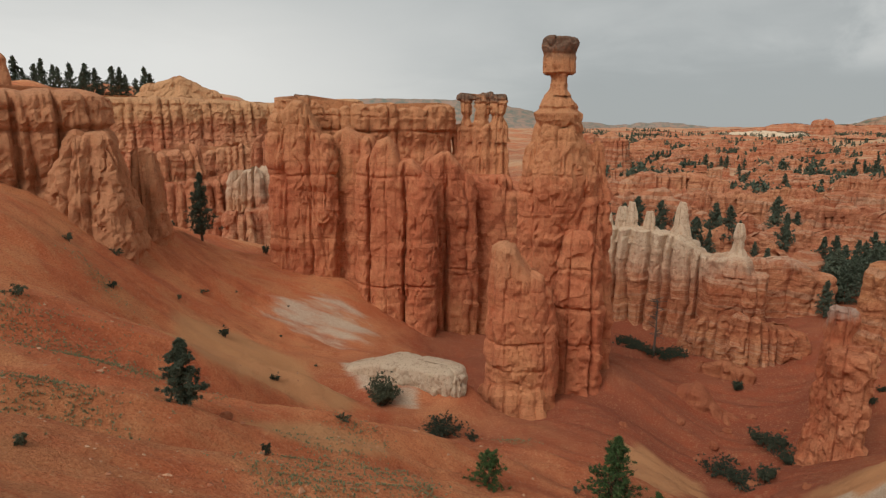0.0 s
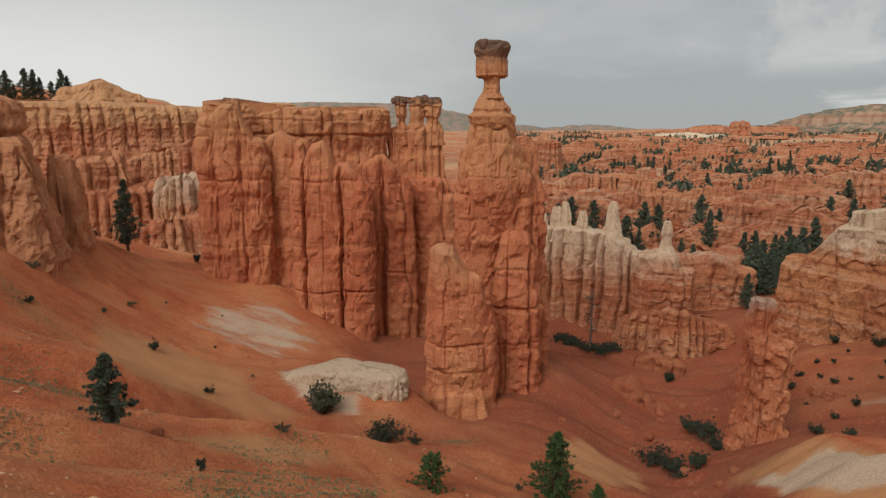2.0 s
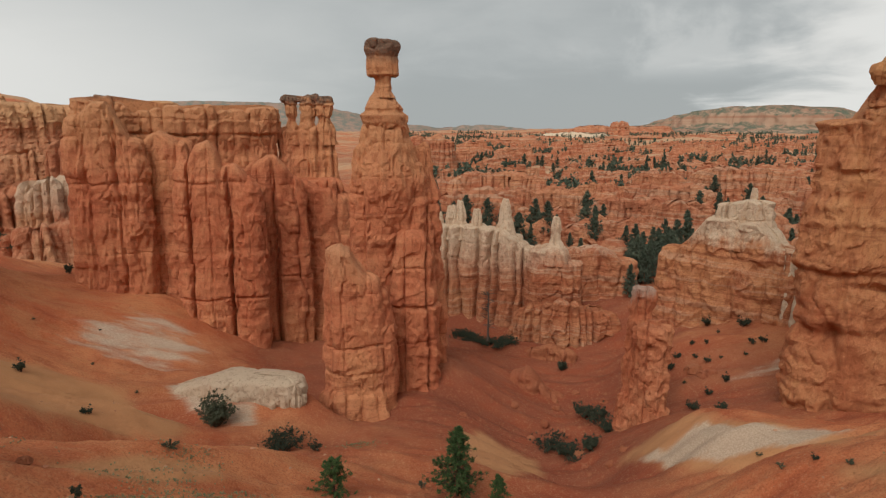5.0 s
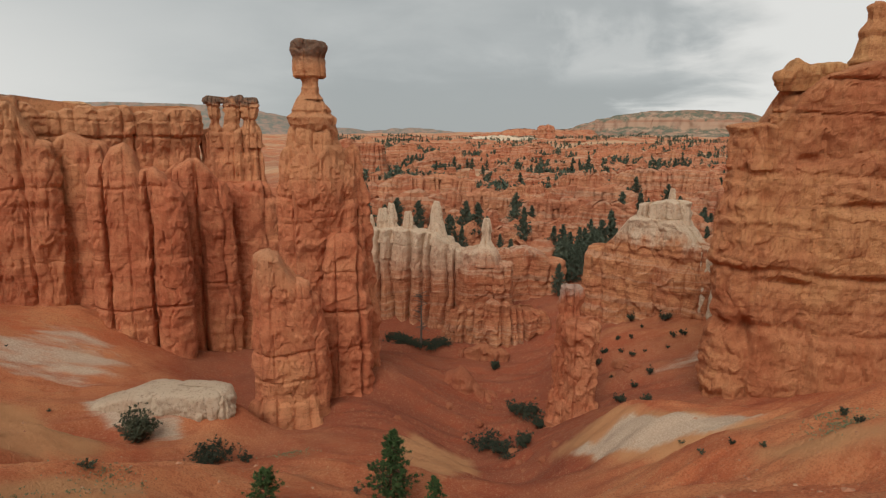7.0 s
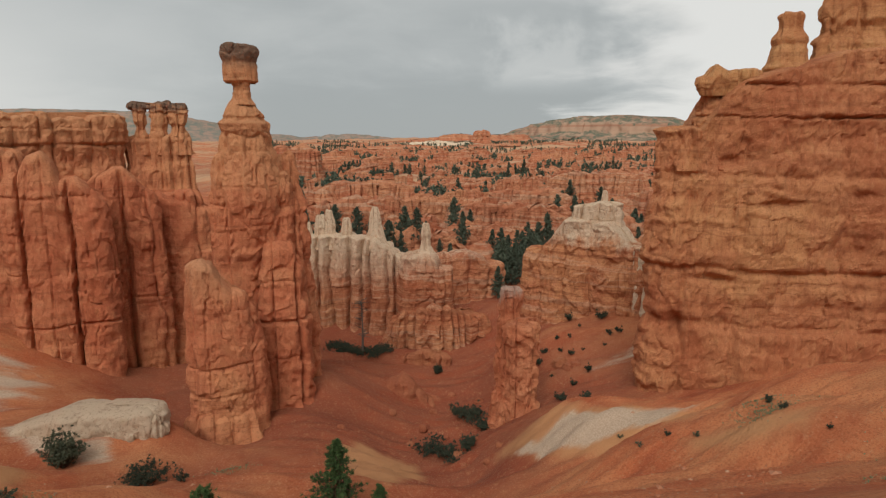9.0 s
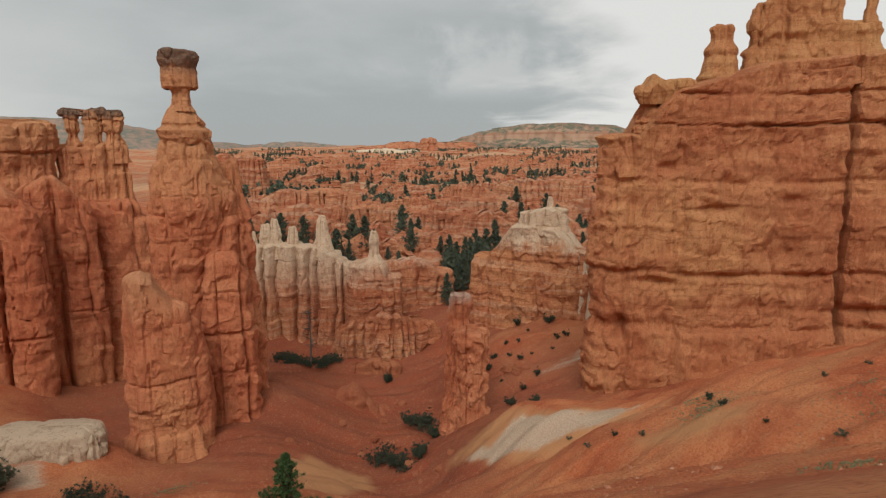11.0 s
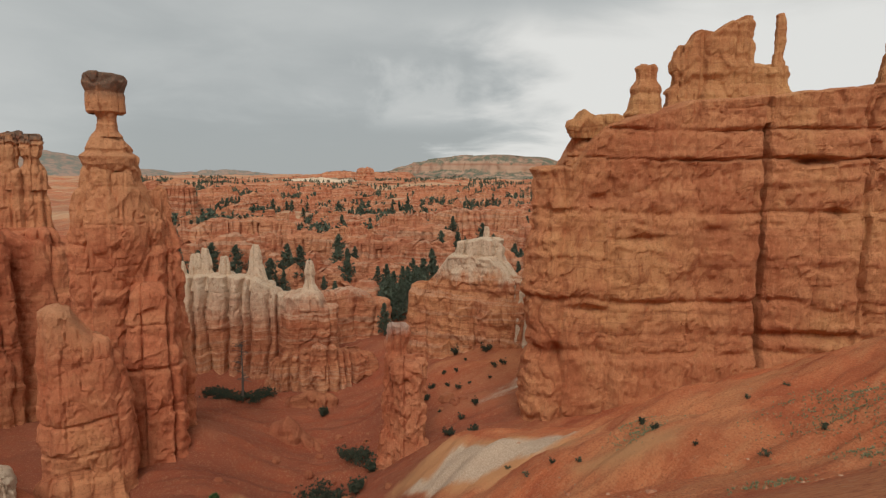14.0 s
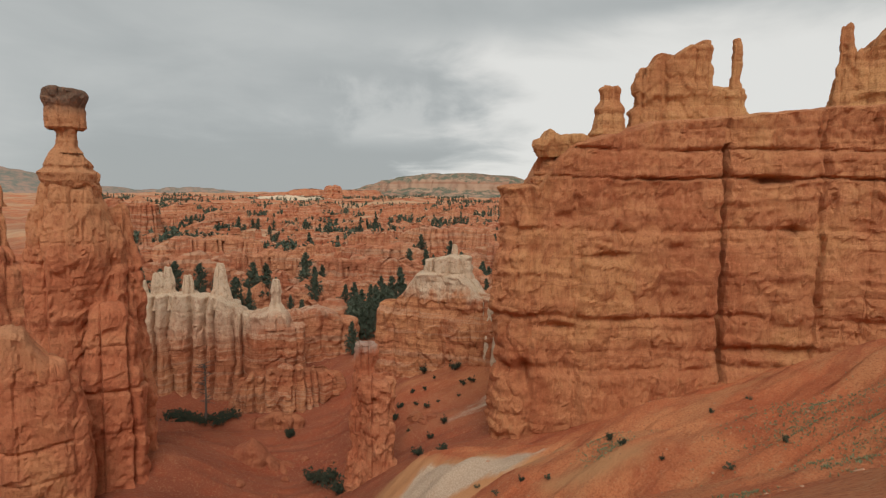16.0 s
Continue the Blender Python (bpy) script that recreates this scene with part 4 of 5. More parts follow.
for seed, b, d, r, t in ((72, 14.1, 118, .75, 20.4), (83, 15.1, 117.5, .6, 17.8), (73, 16.2, 117, .8, 19.2), (74, 17.0, 117, .95, 20.2), (75, 18.5, 116, .62, 18.7), (76, 21.2, 114.5, .9, 20.8)):
    rock_part("pinnacle", ridge, "white pinnacle", line=spot(b, d, .3), half=r, z0=13, tops=t, mat=mat_white, seed=seed, profile=((0, 2.4), (.3, 1.7), (.5, 1.2), (.8, .9), (1, .55)), flute=(1.2, .25), beds=.12, rough=.35, cell=.15, cap=.35, jag=.3)
stack = rock_thing("banded_stack", "banded orange and white rock stack with a pale pinnacle", (25.7, 110))
rock_part("block", stack, line=[site(24.6, 110), site(27.0, 110)], half=2.9, z0=-8, tops=((0, 12.9), (.5, 13.6), (.8, 12.8), (1, 10.5)), mat=mat_banded, seed=77,
          profile=((0, 1.9), (.3, 1.3), (.6, 1.05), (1, .85)), flute=(3.0, .5), beds=.5, rough=.5, cell=.2, cap=.6, crack=.5)
rock_part("pinnacle", stack, "white pinnacle", line=spot(25.8, 110, .2), half=.85, z0=10, tops=18.4, mat=mat_banded, seed=78, profile=((0, 3.4), (.3, 2.4), (.45, 1.3), (.55, .95), (.8, .9), (1, .65)), flute=(1.5, .3), beds=.2, rough=.25, cell=.2, cap=.5, jag=.2)
shelf = rock_thing("banded_shelf", "low banded orange outcrop below the ridge", (30, 122))
rock_part("outcrop", shelf, line=[site(27.5, 122), site(31.6, 124)], half=3.4, z0=-8, tops=((0, 10.5), (.5, 11.5), (1, 9)), mat=mat_banded, seed=79, profile=((0, 1.9), (.5, 1.2), (1, .9)), flute=(3.5, .8), beds=.6, rough=.6, cell=.36, cap=1)
ridge_foot = rock_thing("ridge_foot", "broken red outcrop at the foot of the ridge", (26, 100))
rock_part("outcrop", ridge_foot, line=[site(23.2, 107), site(27, 105.5), site(30.5, 108)], half=2.4, z0=-10, tops=((0, 2.0), (.4, 4.6), (1, 2.5)), mat=mat_banded, seed=80, profile=((0, 1.7), (.6, 1.25), (1, .95)), flute=(2.0, .9), beds=.6, rough=.8, cell=.26, cap=.8, jag=1.2, crack=1.0)
rock_part("outcrop", ridge_foot, line=[site(24.0, 100), site(27.0, 99)], half=2.0, z0=-10, tops=((0, -2.4), (.5, -1.0), (1, -2.0)), mat=mat_gully, seed=82, profile=((0, 1.6), (.6, 1.2), (1, .9)), flute=(2.4, .8), beds=.6, rough=.6, cell=.32, cap=1.2)
low_rock = rock_thing("gully_outcrop", "dark red broken outcrop in the gully", (23.5, 84))
rock_part("outcrop", low_rock, line=[site(21.5, 86), site(26, 84)], half=2.6, z0=-10, tops=((0, -1.5), (.5, 0.2), (1, -3)), mat=mat_gully, seed=81, profile=((0, 2.0), (.5, 1.3), (1, .7)), flute=(2.4, .6), beds=.4, rough=.6, cell=.3, cap=1.2)

tower = rock_thing("gully_hoodoo", "knobbly orange hoodoo with a grey cap in the gully", (34.2, 72))
rock_part("shaft", tower, line=spot(33.7, 73, .5), half=1.25, z0=-5, tops=15.9, mat=mat_stack, seed=91, profile=((0, 2.1), (.2, 1.65), (.5, 1.25), (.7, 1.1), (.86, .9), (.91, 1.2), (1, 1.1)), flute=(1.6, .4), beds=.25, rough=.7, cell=.17, crack=.9, cap=.5)
rock_part("shaft", tower, line=spot(35.0, 71.5, .6), half=1.4, z0=-5, tops=12.2, mat=mat_stack, seed=92, profile=((0, 2.0), (.2, 1.55), (.6, 1.2), (.88, .95), (.93, 1.15), (1, 1.05)), flute=(1.6, .4), beds=.25, rough=.7, cell=.17, crack=.9, cap=.5)

fin = rock_thing("white_capped_fin", "banded orange fin with a white blocky cap", (41, 105))
rock_part("fin", fin, line=[site(36.6, 108), site(41, 105), site(44.6, 102)], half=3.2, z0=-4, tops=((0, 14.5), (.15, 16.8), (.3, 20), (.8, 20), (1, 16.5)), mat=mat_fin, seed=95,
          profile=((0, 1.9), (.3, 1.35), (.7, 1.08), (1, .85)), flute=(3.2, .5), beds=.5, rough=.55, cell=.2, cap=.5, crack=.5)
rock_part("cap", fin, "white blocky caprock", line=[site(40.3, 105.5), site(42.4, 104.5)], half=2.1, z0=15.5, tops=((0, 22.3), (.4, 22.8), (.8, 23.3), (1, 22.9)), mat=mat_fin, seed=96, profile=((0, 1.45), (.3, 1.25), (.6, 1.08), (1, .95)), flute=(1.9, .6), beds=.05, rough=.4, cell=.17, cap=.4, jag=.5, upright=4.0, crack=.6, block=.1)
rock_part("knob", fin, "white knob", line=spot(42.0, 105, .1), half=.7, z0=22, tops=24.8, mat=mat_fin, seed=97, profile=((0, 1.3), (1, .8)), flute=(1.5, .1), beds=.1, rough=.2, cell=.2, cap=.5, jag=.1)
rock_part("fin", fin, "pale broken end", line=[site(44.9, 101), site(48.5, 98.5)], half=1.7, z0=-2, tops=((0, 16.3), (.3, 17), (1, 15.4)), mat=mat_chalk, seed=98, profile=((0, 1.9), (.3, 1.35), (.7, 1.0), (1, .7)), flute=(1.8, 1.0), beds=.3, rough=.5, cell=.3, cap=.8)

# ---- the great cliff ----
cliff = rock_thing("great_cliff", "massive layered orange cliff with eroded fins along its crest", (60, 82))
rock_part("face", cliff, line=[site(48.8, 74.5), site(57, 79), site(65.2, 84), site(74, 90), site(92, 97)], half=((0, 4.2), (.1, 6.0), (1, 6.0)), z0=-4,
          tops=((0, 34.6), (.025, 37.6), (.05, 39.2), (.12, 40.3), (.2, 42), (.38, 43.0), (.45, 43.6), (1, 44)), mat=mat_cliff, seed=101,
          profile=((0, 1.25), (.12, 1.15), (.3, 1.12), (.42, 1.0), (.5, 1.03), (.62, 1.06), (.8, 1.0), (.82, .93), (.88, .97), (.92, .9), (1, .94)), flute=(7, .5), beds=.42, rough=.5,
          cell=.23, cap=.5, jag=.4, clefts=((65.4, .22, 2.4), (72.3, .2, .8), (49.0, .5, .7), (53.4, .4, .5)),
          ledges=((35.4, 1.3, .16), (38.6, .8, .2), (29.5, .5, .3), (19.5, .9, .4), (13.5, .7, .5)), crack=.45, block=.28,
          pits=((68.6, 35.3, 1.9, .45, 1.8), (70.4, 29.6, .8, .5, 1.1), (48.3, 13.0, .8, 1.5, 1.9), (60.6, 21.5, 2.4, 2.6, .9), (69.0, 15.6, 4.5, .6, 1.1), (51.5, 18.5, 2.2, .6, .8), (56, 26.5, 2.0, .5, .7), (62, 27.5, 1.5, .5, .7), (53, 31.0, 2.0, .4, .6)))
rock_part("tip", cliff, "overhanging rock lip", line=[site(49.7, 71.5), site(53.2, 74)], half=1.15, z0=37.6, tops=((0, 39.6), (.15, 40.7), (.3, 40.0), (1, 40.3)), mat=mat_crest, seed=103, profile=((0, .5), (.4, .8), (.7, 1.1), (1, 1.0)),
          flute=(1.6, .2), beds=.15, rough=.3, cell=.16, cap=.25, jag=.3)
rock_part("shoulder", cliff, line=[site(50.3, 73.5), site(53.4, 76)], half=((0, 1.9), (1, 2.6)), z0=29, tops=((0, 37.9), (.4, 39.0), (1, 39.8)), mat=mat_cliff, seed=102,
          profile=((0, 1.4), (.4, 1.2), (.6, 1.0), (.7, 1.08), (1, .85)), flute=(3, .3), beds=.35, rough=.6, cell=.2, cap=.4, jag=.3, ledges=((35.4, .6, .16),))
rock_part("fin", cliff, line=spot(55.5, 77, .7), half=.95, z0=40, tops=45.9, mat=mat_crest, seed=104, profile=((0, 2.0), (.3, 1.5), (.5, 1.1), (.62, 1.25), (.8, .8), (1, .6)), flute=(2, .2), beds=.85, rough=.3, cell=.2, cap=.5, jag=.4)
rock_part("fin", cliff, line=[site(58.3, 80), site(62.8, 82)], half=1.35, z0=41, tops=((0, 48.2), (.15, 49.3), (.33, 50.0), (.38, 49.2), (.6, 50.5), (1, 51.4)), mat=mat_crest, seed=105,
          profile=((0, 1.9), (.15, 1.35), (.35, 1.15), (.42, .98), (.5, 1.1), (.62, .92), (.7, 1.05), (1, .85)), flute=(2.4, .3), beds=.85, rough=.5, cell=.18, cap=.35, jag=1.0,
          clefts=((59.9, .25, .8),))
rock_part("fin", cliff, line=[site(62.5, 82), site(65.4, 83)], half=1.5, z0=41, tops=46.2, mat=mat_crest, seed=106, profile=((0, 1.5), (.6, 1.0), (1, .8)), flute=(2, .4), beds=.85, rough=.4, cell=.24, cap=.6)
rock_part("needle", cliff, "slender rock needle", line=spot(65.4, 83, .1), half=.62, z0=44, tops=51.9, mat=mat_crest, seed=107, profile=((0, 1.6), (.2, 1.1), (.5, .95), (.8, .95), (.9, .8), (1, .6)), flute=(1.5, .05), beds=.5, rough=.3, cell=.14, cap=.4, jag=0)
rock_part("fin", cliff, line=[site(74.0, 91), site(80, 92)], half=2.0, z0=42, tops=((0, 51.0), (.2, 53.0), (.4, 54), (1, 55)), mat=mat_crest, seed=108, profile=((0, 2.3), (.2, 1.6), (.5, 1.05), (1, .75)), flute=(2.6, .5), beds=.9, rough=.5, cell=.28, cap=.8, jag=.9)
rock_part("spire", cliff, line=spot(72.9, 90, .3), half=.85, z0=42, tops=53.6, mat=mat_crest, seed=109, profile=((0, 3.2), (.2, 2.2), (.4, 1.5), (.7, 1.05), (1, .6)), flute=(1.3, .4), beds=.3, rough=.5, cell=.18, cap=.4, jag=.8)

# ---- the pale ledge below the wall ----
ledge = rock_thing("pale_ledge", "flat-topped pale clay ledge with an undercut rocky end", (-2, 64))
rock_part("ledge", ledge, line=[site(-9.0, 70), site(-3, 64.8), site(.5, 62.8)], half=((0, 1.5), (.5, 2.6), (1, 2.2)), z0=1, tops=((0, 6.2), (.45, 8.4), (1, 8.5)), mat=mat_ledge, seed=111,
          profile=((0, 1.5), (.35, 1.1), (.6, .92), (.85, 1.06), (1, 1.0)), flute=(3, .3), beds=.2, rough=.35, cell=.2, cap=.6, jag=.15, crack=.5)

rock_part("undercut_end", ledge, "crumbling rocky end of the ledge", line=[site(-2.4, 62.2), site(1.4, 61.6)], half=1.25, z0=2.5, tops=((0, 5.6), (.6, 6.6), (1, 7.8)), mat=mat_ledge, seed=112,
          profile=((0, 1.3), (.4, 1.0), (1, .8)), flute=(1.2, .5), beds=.3, rough=.6, cell=.16, cap=.4, jag=.5, crack=1.0)

# ---- pale fins in the bowl ----
BOWL_FINS = ((121, -20.4, -15.4, 140, .135, 2.4, mat_whitefin), (122, -18.2, -15.0, 152, .07, 2.6, mat_whitefin), (123, -24.5, -18.2, 158, .085, 2.8, mat_bowl),
             (124, -29, -22, 180, .045, 4.0, mat_bowl), (125, -21.5, -14.5, 190, .035, 4.0, mat_bowl), (126, -16.5, -14.2, 172, .02, 2.5, mat_bowl))
for seed, b0, b1, d, drop, half, mt in BOWL_FINS:
    one = rock_thing("bowl_fin", "pale pink fluted rock fin in the bowl" if mt is mat_whitefin else "fluted red rock fin in the bowl", ((b0 + b1) / 2, d), "fins in the bowl")
    rock_part("fin", one, line=[site(b0, d + 2), site((b0 + b1) / 2, d), site(b1, d + 3)], half=half, z0=-2, tops=((0, level(-drop, d) - 2), (.4, level(-drop, d)), (.7, level(-drop, d) - 1), (1, level(-drop, d) + 1)),
              mat=mt, seed=seed, profile=((0, 2.4), (.4, 1.6), (.7, 1.05), (1, .7)), flute=(2.4, 1.1), beds=.4, rough=.6, cell=.3, cap=1.0, jag=2.2, crack=.5)

# ---- fins and hoodoos of the valley ----
rng = np.random.default_rng(7)
NAMED = ((131, 28.3, 36.0, 205, -.108, 4.0), (132, 37.5, 44.8, 290, -.055, 5.0), (133, 27.6, 32.0, 148, -.178, 3.4), (134, 14.6, 21.0, 190, -.10, 3.4), (135, 20.5, 27.5, 230, -.095, 3.6),
         (136, 12.3, 15.6, 330, -.014, 5.0), (137, 24.0, 30.0, 170, -.150, 2.8), (138, 44.5, 50, 260, -.08, 4.5), (139, 31.5, 39.0, 240, -.085, 3.6), (140, 16.0, 24.0, 285, -.07, 4.0))
for seed, b0, b1, d, s, half in NAMED:
    one = rock_thing("valley_fin", "fluted orange rock fin among pines on the valley floor", ((b0 + b1) / 2, d), "fins in the valley")
    top = level(s, d)
    rock_part("fin", one, line=[site(b0, d + 8), site((2 * b0 + b1) / 3, d - 2), site((b0 + 2 * b1) / 3, d + 3), site(b1, d - 4)], half=half, z0=-14, tops=((0, top - 4), (.3, top - .5), (.5, top - 2), (.75, top), (1, top - 3)),
              mat=mat_far, seed=seed, profile=((0, 2.2), (.4, 1.6), (.7, 1.1), (1, .7)), flute=(3.4, 1.5), beds=.5, rough=.5, cell=.34, cap=.9, jag=1.8, crack=.3)
makers = []
for k in range(9):
    ln = (6, 10, 16, 22, 8, 28, 12, 4, 18)[k]
    me = rock_mesh("fin", [(-ln / 2, 0), (-ln / 6, ln * .12), (ln / 6, -ln * .08), (ln / 2, ln * .05)], 2.2 + .5 * (k % 3), -8, ((0, 7), (.35, 10), (.6, 7.5), (.8, 11), (1, 6)), mat_far, 150 + k,
                   ((0, 2.6), (.45, 1.8), (.7, 1.1), (1, .6)), (2.8, 1.2), .3, .5, .42, .9, 2.2)
    e = thing("hoodoo_row", 0, 0, 0, "row of weathered orange hoodoos on the valley floor", "rock formation", "hoodoo rows in the valley")
    part("fin", me, e)
    makers.append(e)
placed = 0
used = set()
while placed < 290:
    d = float(np.exp(rng.uniform(math.log(150), math.log(1050))))
    b = float(rng.uniform(11, 52))
    x, y = site(b, d)
    z = ground_z(x, y)
    k = int(rng.integers(0, 9))
    grow = float(rng.uniform(.45, .95) * (0.75 + d / 700))
    high = grow * float(rng.uniform(.55, 1.1))
    if z + 11 * high > level(-.024 - 8 / d, d):
        high = (level(-.024 - 8 / d, d) - z) / 11
    if high < .3 * grow:
        continue
    m = pose(x, y, z, 0, 0, -b + float(rng.uniform(-40, 40))) @ Matrix.Diagonal((grow, grow, high, 1))
    if k in used:
        copy_thing(makers[k], m)
    else:
        makers[k].matrix_basis = m
        used.add(k)
    placed += 1

# the countless smaller ones farther out
stock = [rock_mesh("outcrop", [(-ln / 2, 0), (0, ln * .1), (ln / 2, 0)], 2.4, -8, ((0, 6), (.4, 10), (.7, 7), (1, 9)), mat_far, 180 + k, ((0, 2.4), (.45, 1.7), (.7, 1.1), (1, .6)), (3.2, 1.2), .3, .5, .95, 1.2, 2.2)
         for k, ln in enumerate((5, 14, 24))]
tri_v, tri_f, base = [], [], 0
packs = []
for me in stock:
    v = np.empty(len(me.vertices) * 3, np.float32)
    me.vertices.foreach_get("co", v)
    me.calc_loop_triangles()
    f = np.empty(len(me.loop_triangles) * 3, np.int32)
    me.loop_triangles.foreach_get("vertices", f)
    packs.append((v.reshape(-1, 3), f.reshape(-1, 3)))
n = 0
while n < 330:
    d, b, k = float(np.exp(rng.uniform(math.log(320), math.log(1500)))), float(rng.uniform(11, 51)), int(rng.integers(0, 3))
    x, y = site(b, d)
    z, grow = ground_z(x, y), float(rng.uniform(.5, 1.1) * (.6 + d / 700))
    high = grow * float(rng.uniform(.5, .9))
    if z + 11 * high > level(-.014 - 5 / d, d):
        high = max(.25, (level(-.014 - 5 / d, d) - z) / 11)
    a = radians(-b + float(rng.uniform(-35, 35)))
    v, f = packs[k]
    tri_v.append(np.stack([x + grow * (v[:, 0] * math.cos(a) - v[:, 1] * math.sin(a)), y + grow * (v[:, 0] * math.sin(a) + v[:, 1] * math.cos(a)), z + high * v[:, 2]], -1))
    tri_f.append(f + base)
    base += len(v)
    n += 1
far_me = bpy.data.meshes.new("far_hoodoos")
far_me.from_pydata(np.vstack(tri_v).tolist(), [], np.vstack(tri_f).tolist())
far_me.materials.append(mat_far)
tagged(new("far_hoodoos", far_me), "distant orange hoodoos and fins across the valley", "rock formation", kind="stuff")

# ---- far hills ----


def backdrop_hill(name, line, half, z0, tops, mat, seed, profile, flute, rough, cell, label):
    me = rock_mesh(name, line, half, z0, tops, mat, seed, profile, flute, rough * .3, rough, cell, 6, rough, crack=0, block=0, soft=True)
    return tagged(new(name, me), label, "hill", kind="structure")


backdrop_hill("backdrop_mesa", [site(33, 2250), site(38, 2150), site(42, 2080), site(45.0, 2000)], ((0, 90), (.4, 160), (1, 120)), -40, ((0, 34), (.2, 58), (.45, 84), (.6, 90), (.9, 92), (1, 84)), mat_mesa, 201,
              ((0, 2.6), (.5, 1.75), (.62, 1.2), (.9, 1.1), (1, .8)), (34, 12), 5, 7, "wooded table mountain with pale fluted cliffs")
backdrop_hill("backdrop_butte", [site(30.3, 1420), site(31.2, 1420)], 10, -10, ((0, 43), (.25, 45), (.5, 42), (.75, 46), (1, 43)), mat_far, 202, ((0, 3.0), (.55, 1.8), (.75, 1.1), (1, .95)), (8, 7), 3, 1.6, "small red castle-shaped butte")
backdrop_hill("backdrop_red_ridge", [site(24.6, 1480), site(27.5, 1440), site(31.8, 1450), site(34.5, 1560)], 22, -20, ((0, 22), (.2, 30), (.33, 38), (.45, 35), (.75, 33), (1, 34)), mat_far, 206, ((0, 3.2), (.6, 1.7), (.85, 1.1), (1, .7)), (12, 9), 3, 3, "long red ridge with a broken crest")
backdrop_hill("backdrop_ridge", [site(19.5, 1330), site(24, 1300), site(28.5, 1280), site(32, 1350)], 26, -20, ((0, 4), (.25, 14), (.5, 22), (.75, 20), (1, 10)), mat_chalk, 203, ((0, 2.6), (.6, 1.5), (1, .6)), (14, 10), 4, 4, "pale cream distant ridge")
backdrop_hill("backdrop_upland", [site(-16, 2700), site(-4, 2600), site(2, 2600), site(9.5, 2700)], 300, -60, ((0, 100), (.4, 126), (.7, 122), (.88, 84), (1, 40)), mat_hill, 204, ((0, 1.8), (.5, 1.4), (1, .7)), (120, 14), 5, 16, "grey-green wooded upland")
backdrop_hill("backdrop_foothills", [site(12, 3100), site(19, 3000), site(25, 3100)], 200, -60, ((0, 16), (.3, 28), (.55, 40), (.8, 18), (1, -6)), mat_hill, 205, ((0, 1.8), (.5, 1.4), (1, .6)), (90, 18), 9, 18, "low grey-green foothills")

# ---- plants ----


def soup(name, verts, faces, mat):
    me = bpy.data.meshes.new(name)
    me.from_pydata(verts.tolist() if hasattr(verts, "tolist") else verts, [], faces.tolist() if hasattr(faces, "tolist") else faces)
    me.materials.append(mat)
    me.update()
    return me


def blades(name, centres, count, length, width, mat, g, up=0.3):
    """Bunches of narrow blades round each centre."""
    c = np.repeat(np.asarray(centres, float), count, 0)
    n = len(c)
    d = g.normal(size=(n, 3))
    d[:, 2] += up * 2
    d /= np.linalg.norm(d, axis=1, keepdims=True)
    side = np.cross(d, g.normal(size=(n, 3)))
    side /= np.linalg.norm(side, axis=1, keepdims=True) + 1e-9
    ln = length * g.uniform(.6, 1.2, (n, 1))
    wd = width * g.uniform(.6, 1.2, (n, 1))
    v = np.stack([c - d * ln * .25, c + d * ln * .3 + side * wd, c + d * ln, c + d * ln * .3 - side * wd], 1).reshape(-1, 3)
    return soup(name, v, np.arange(n * 4).reshape(-1, 4), mat)


def tubes(name, stems, mat, sides=6):
    """Tapered, bent stems: each a list of (x, y, z, radius)."""
    vs, fs = [], []
    for stem in stems:
        base = len(vs)
        for k, (x, y, z, r) in enumerate(stem):
            way = Vector(stem[min(k + 1, len(stem) - 1)][:3]) - Vector(stem[max(k - 1, 0)][:3])
            across = way.orthogonal().normalized()
            other_way = way.cross(across).normalized()
            for a in range(sides):
                t = 2 * math.pi * a / sides
                vs.append(tuple(Vector((x, y, z)) + r * (math.cos(t) * across + math.sin(t) * other_way)))
        for k in range(len(stem) - 1):
            for a in range(sides):
                b = (a + 1) % sides
                fs.append((base + k * sides + a, base + k * sides + b, base + (k + 1) * sides + b, base + (k + 1) * sides + a))
    return soup(name, vs, fs, mat)


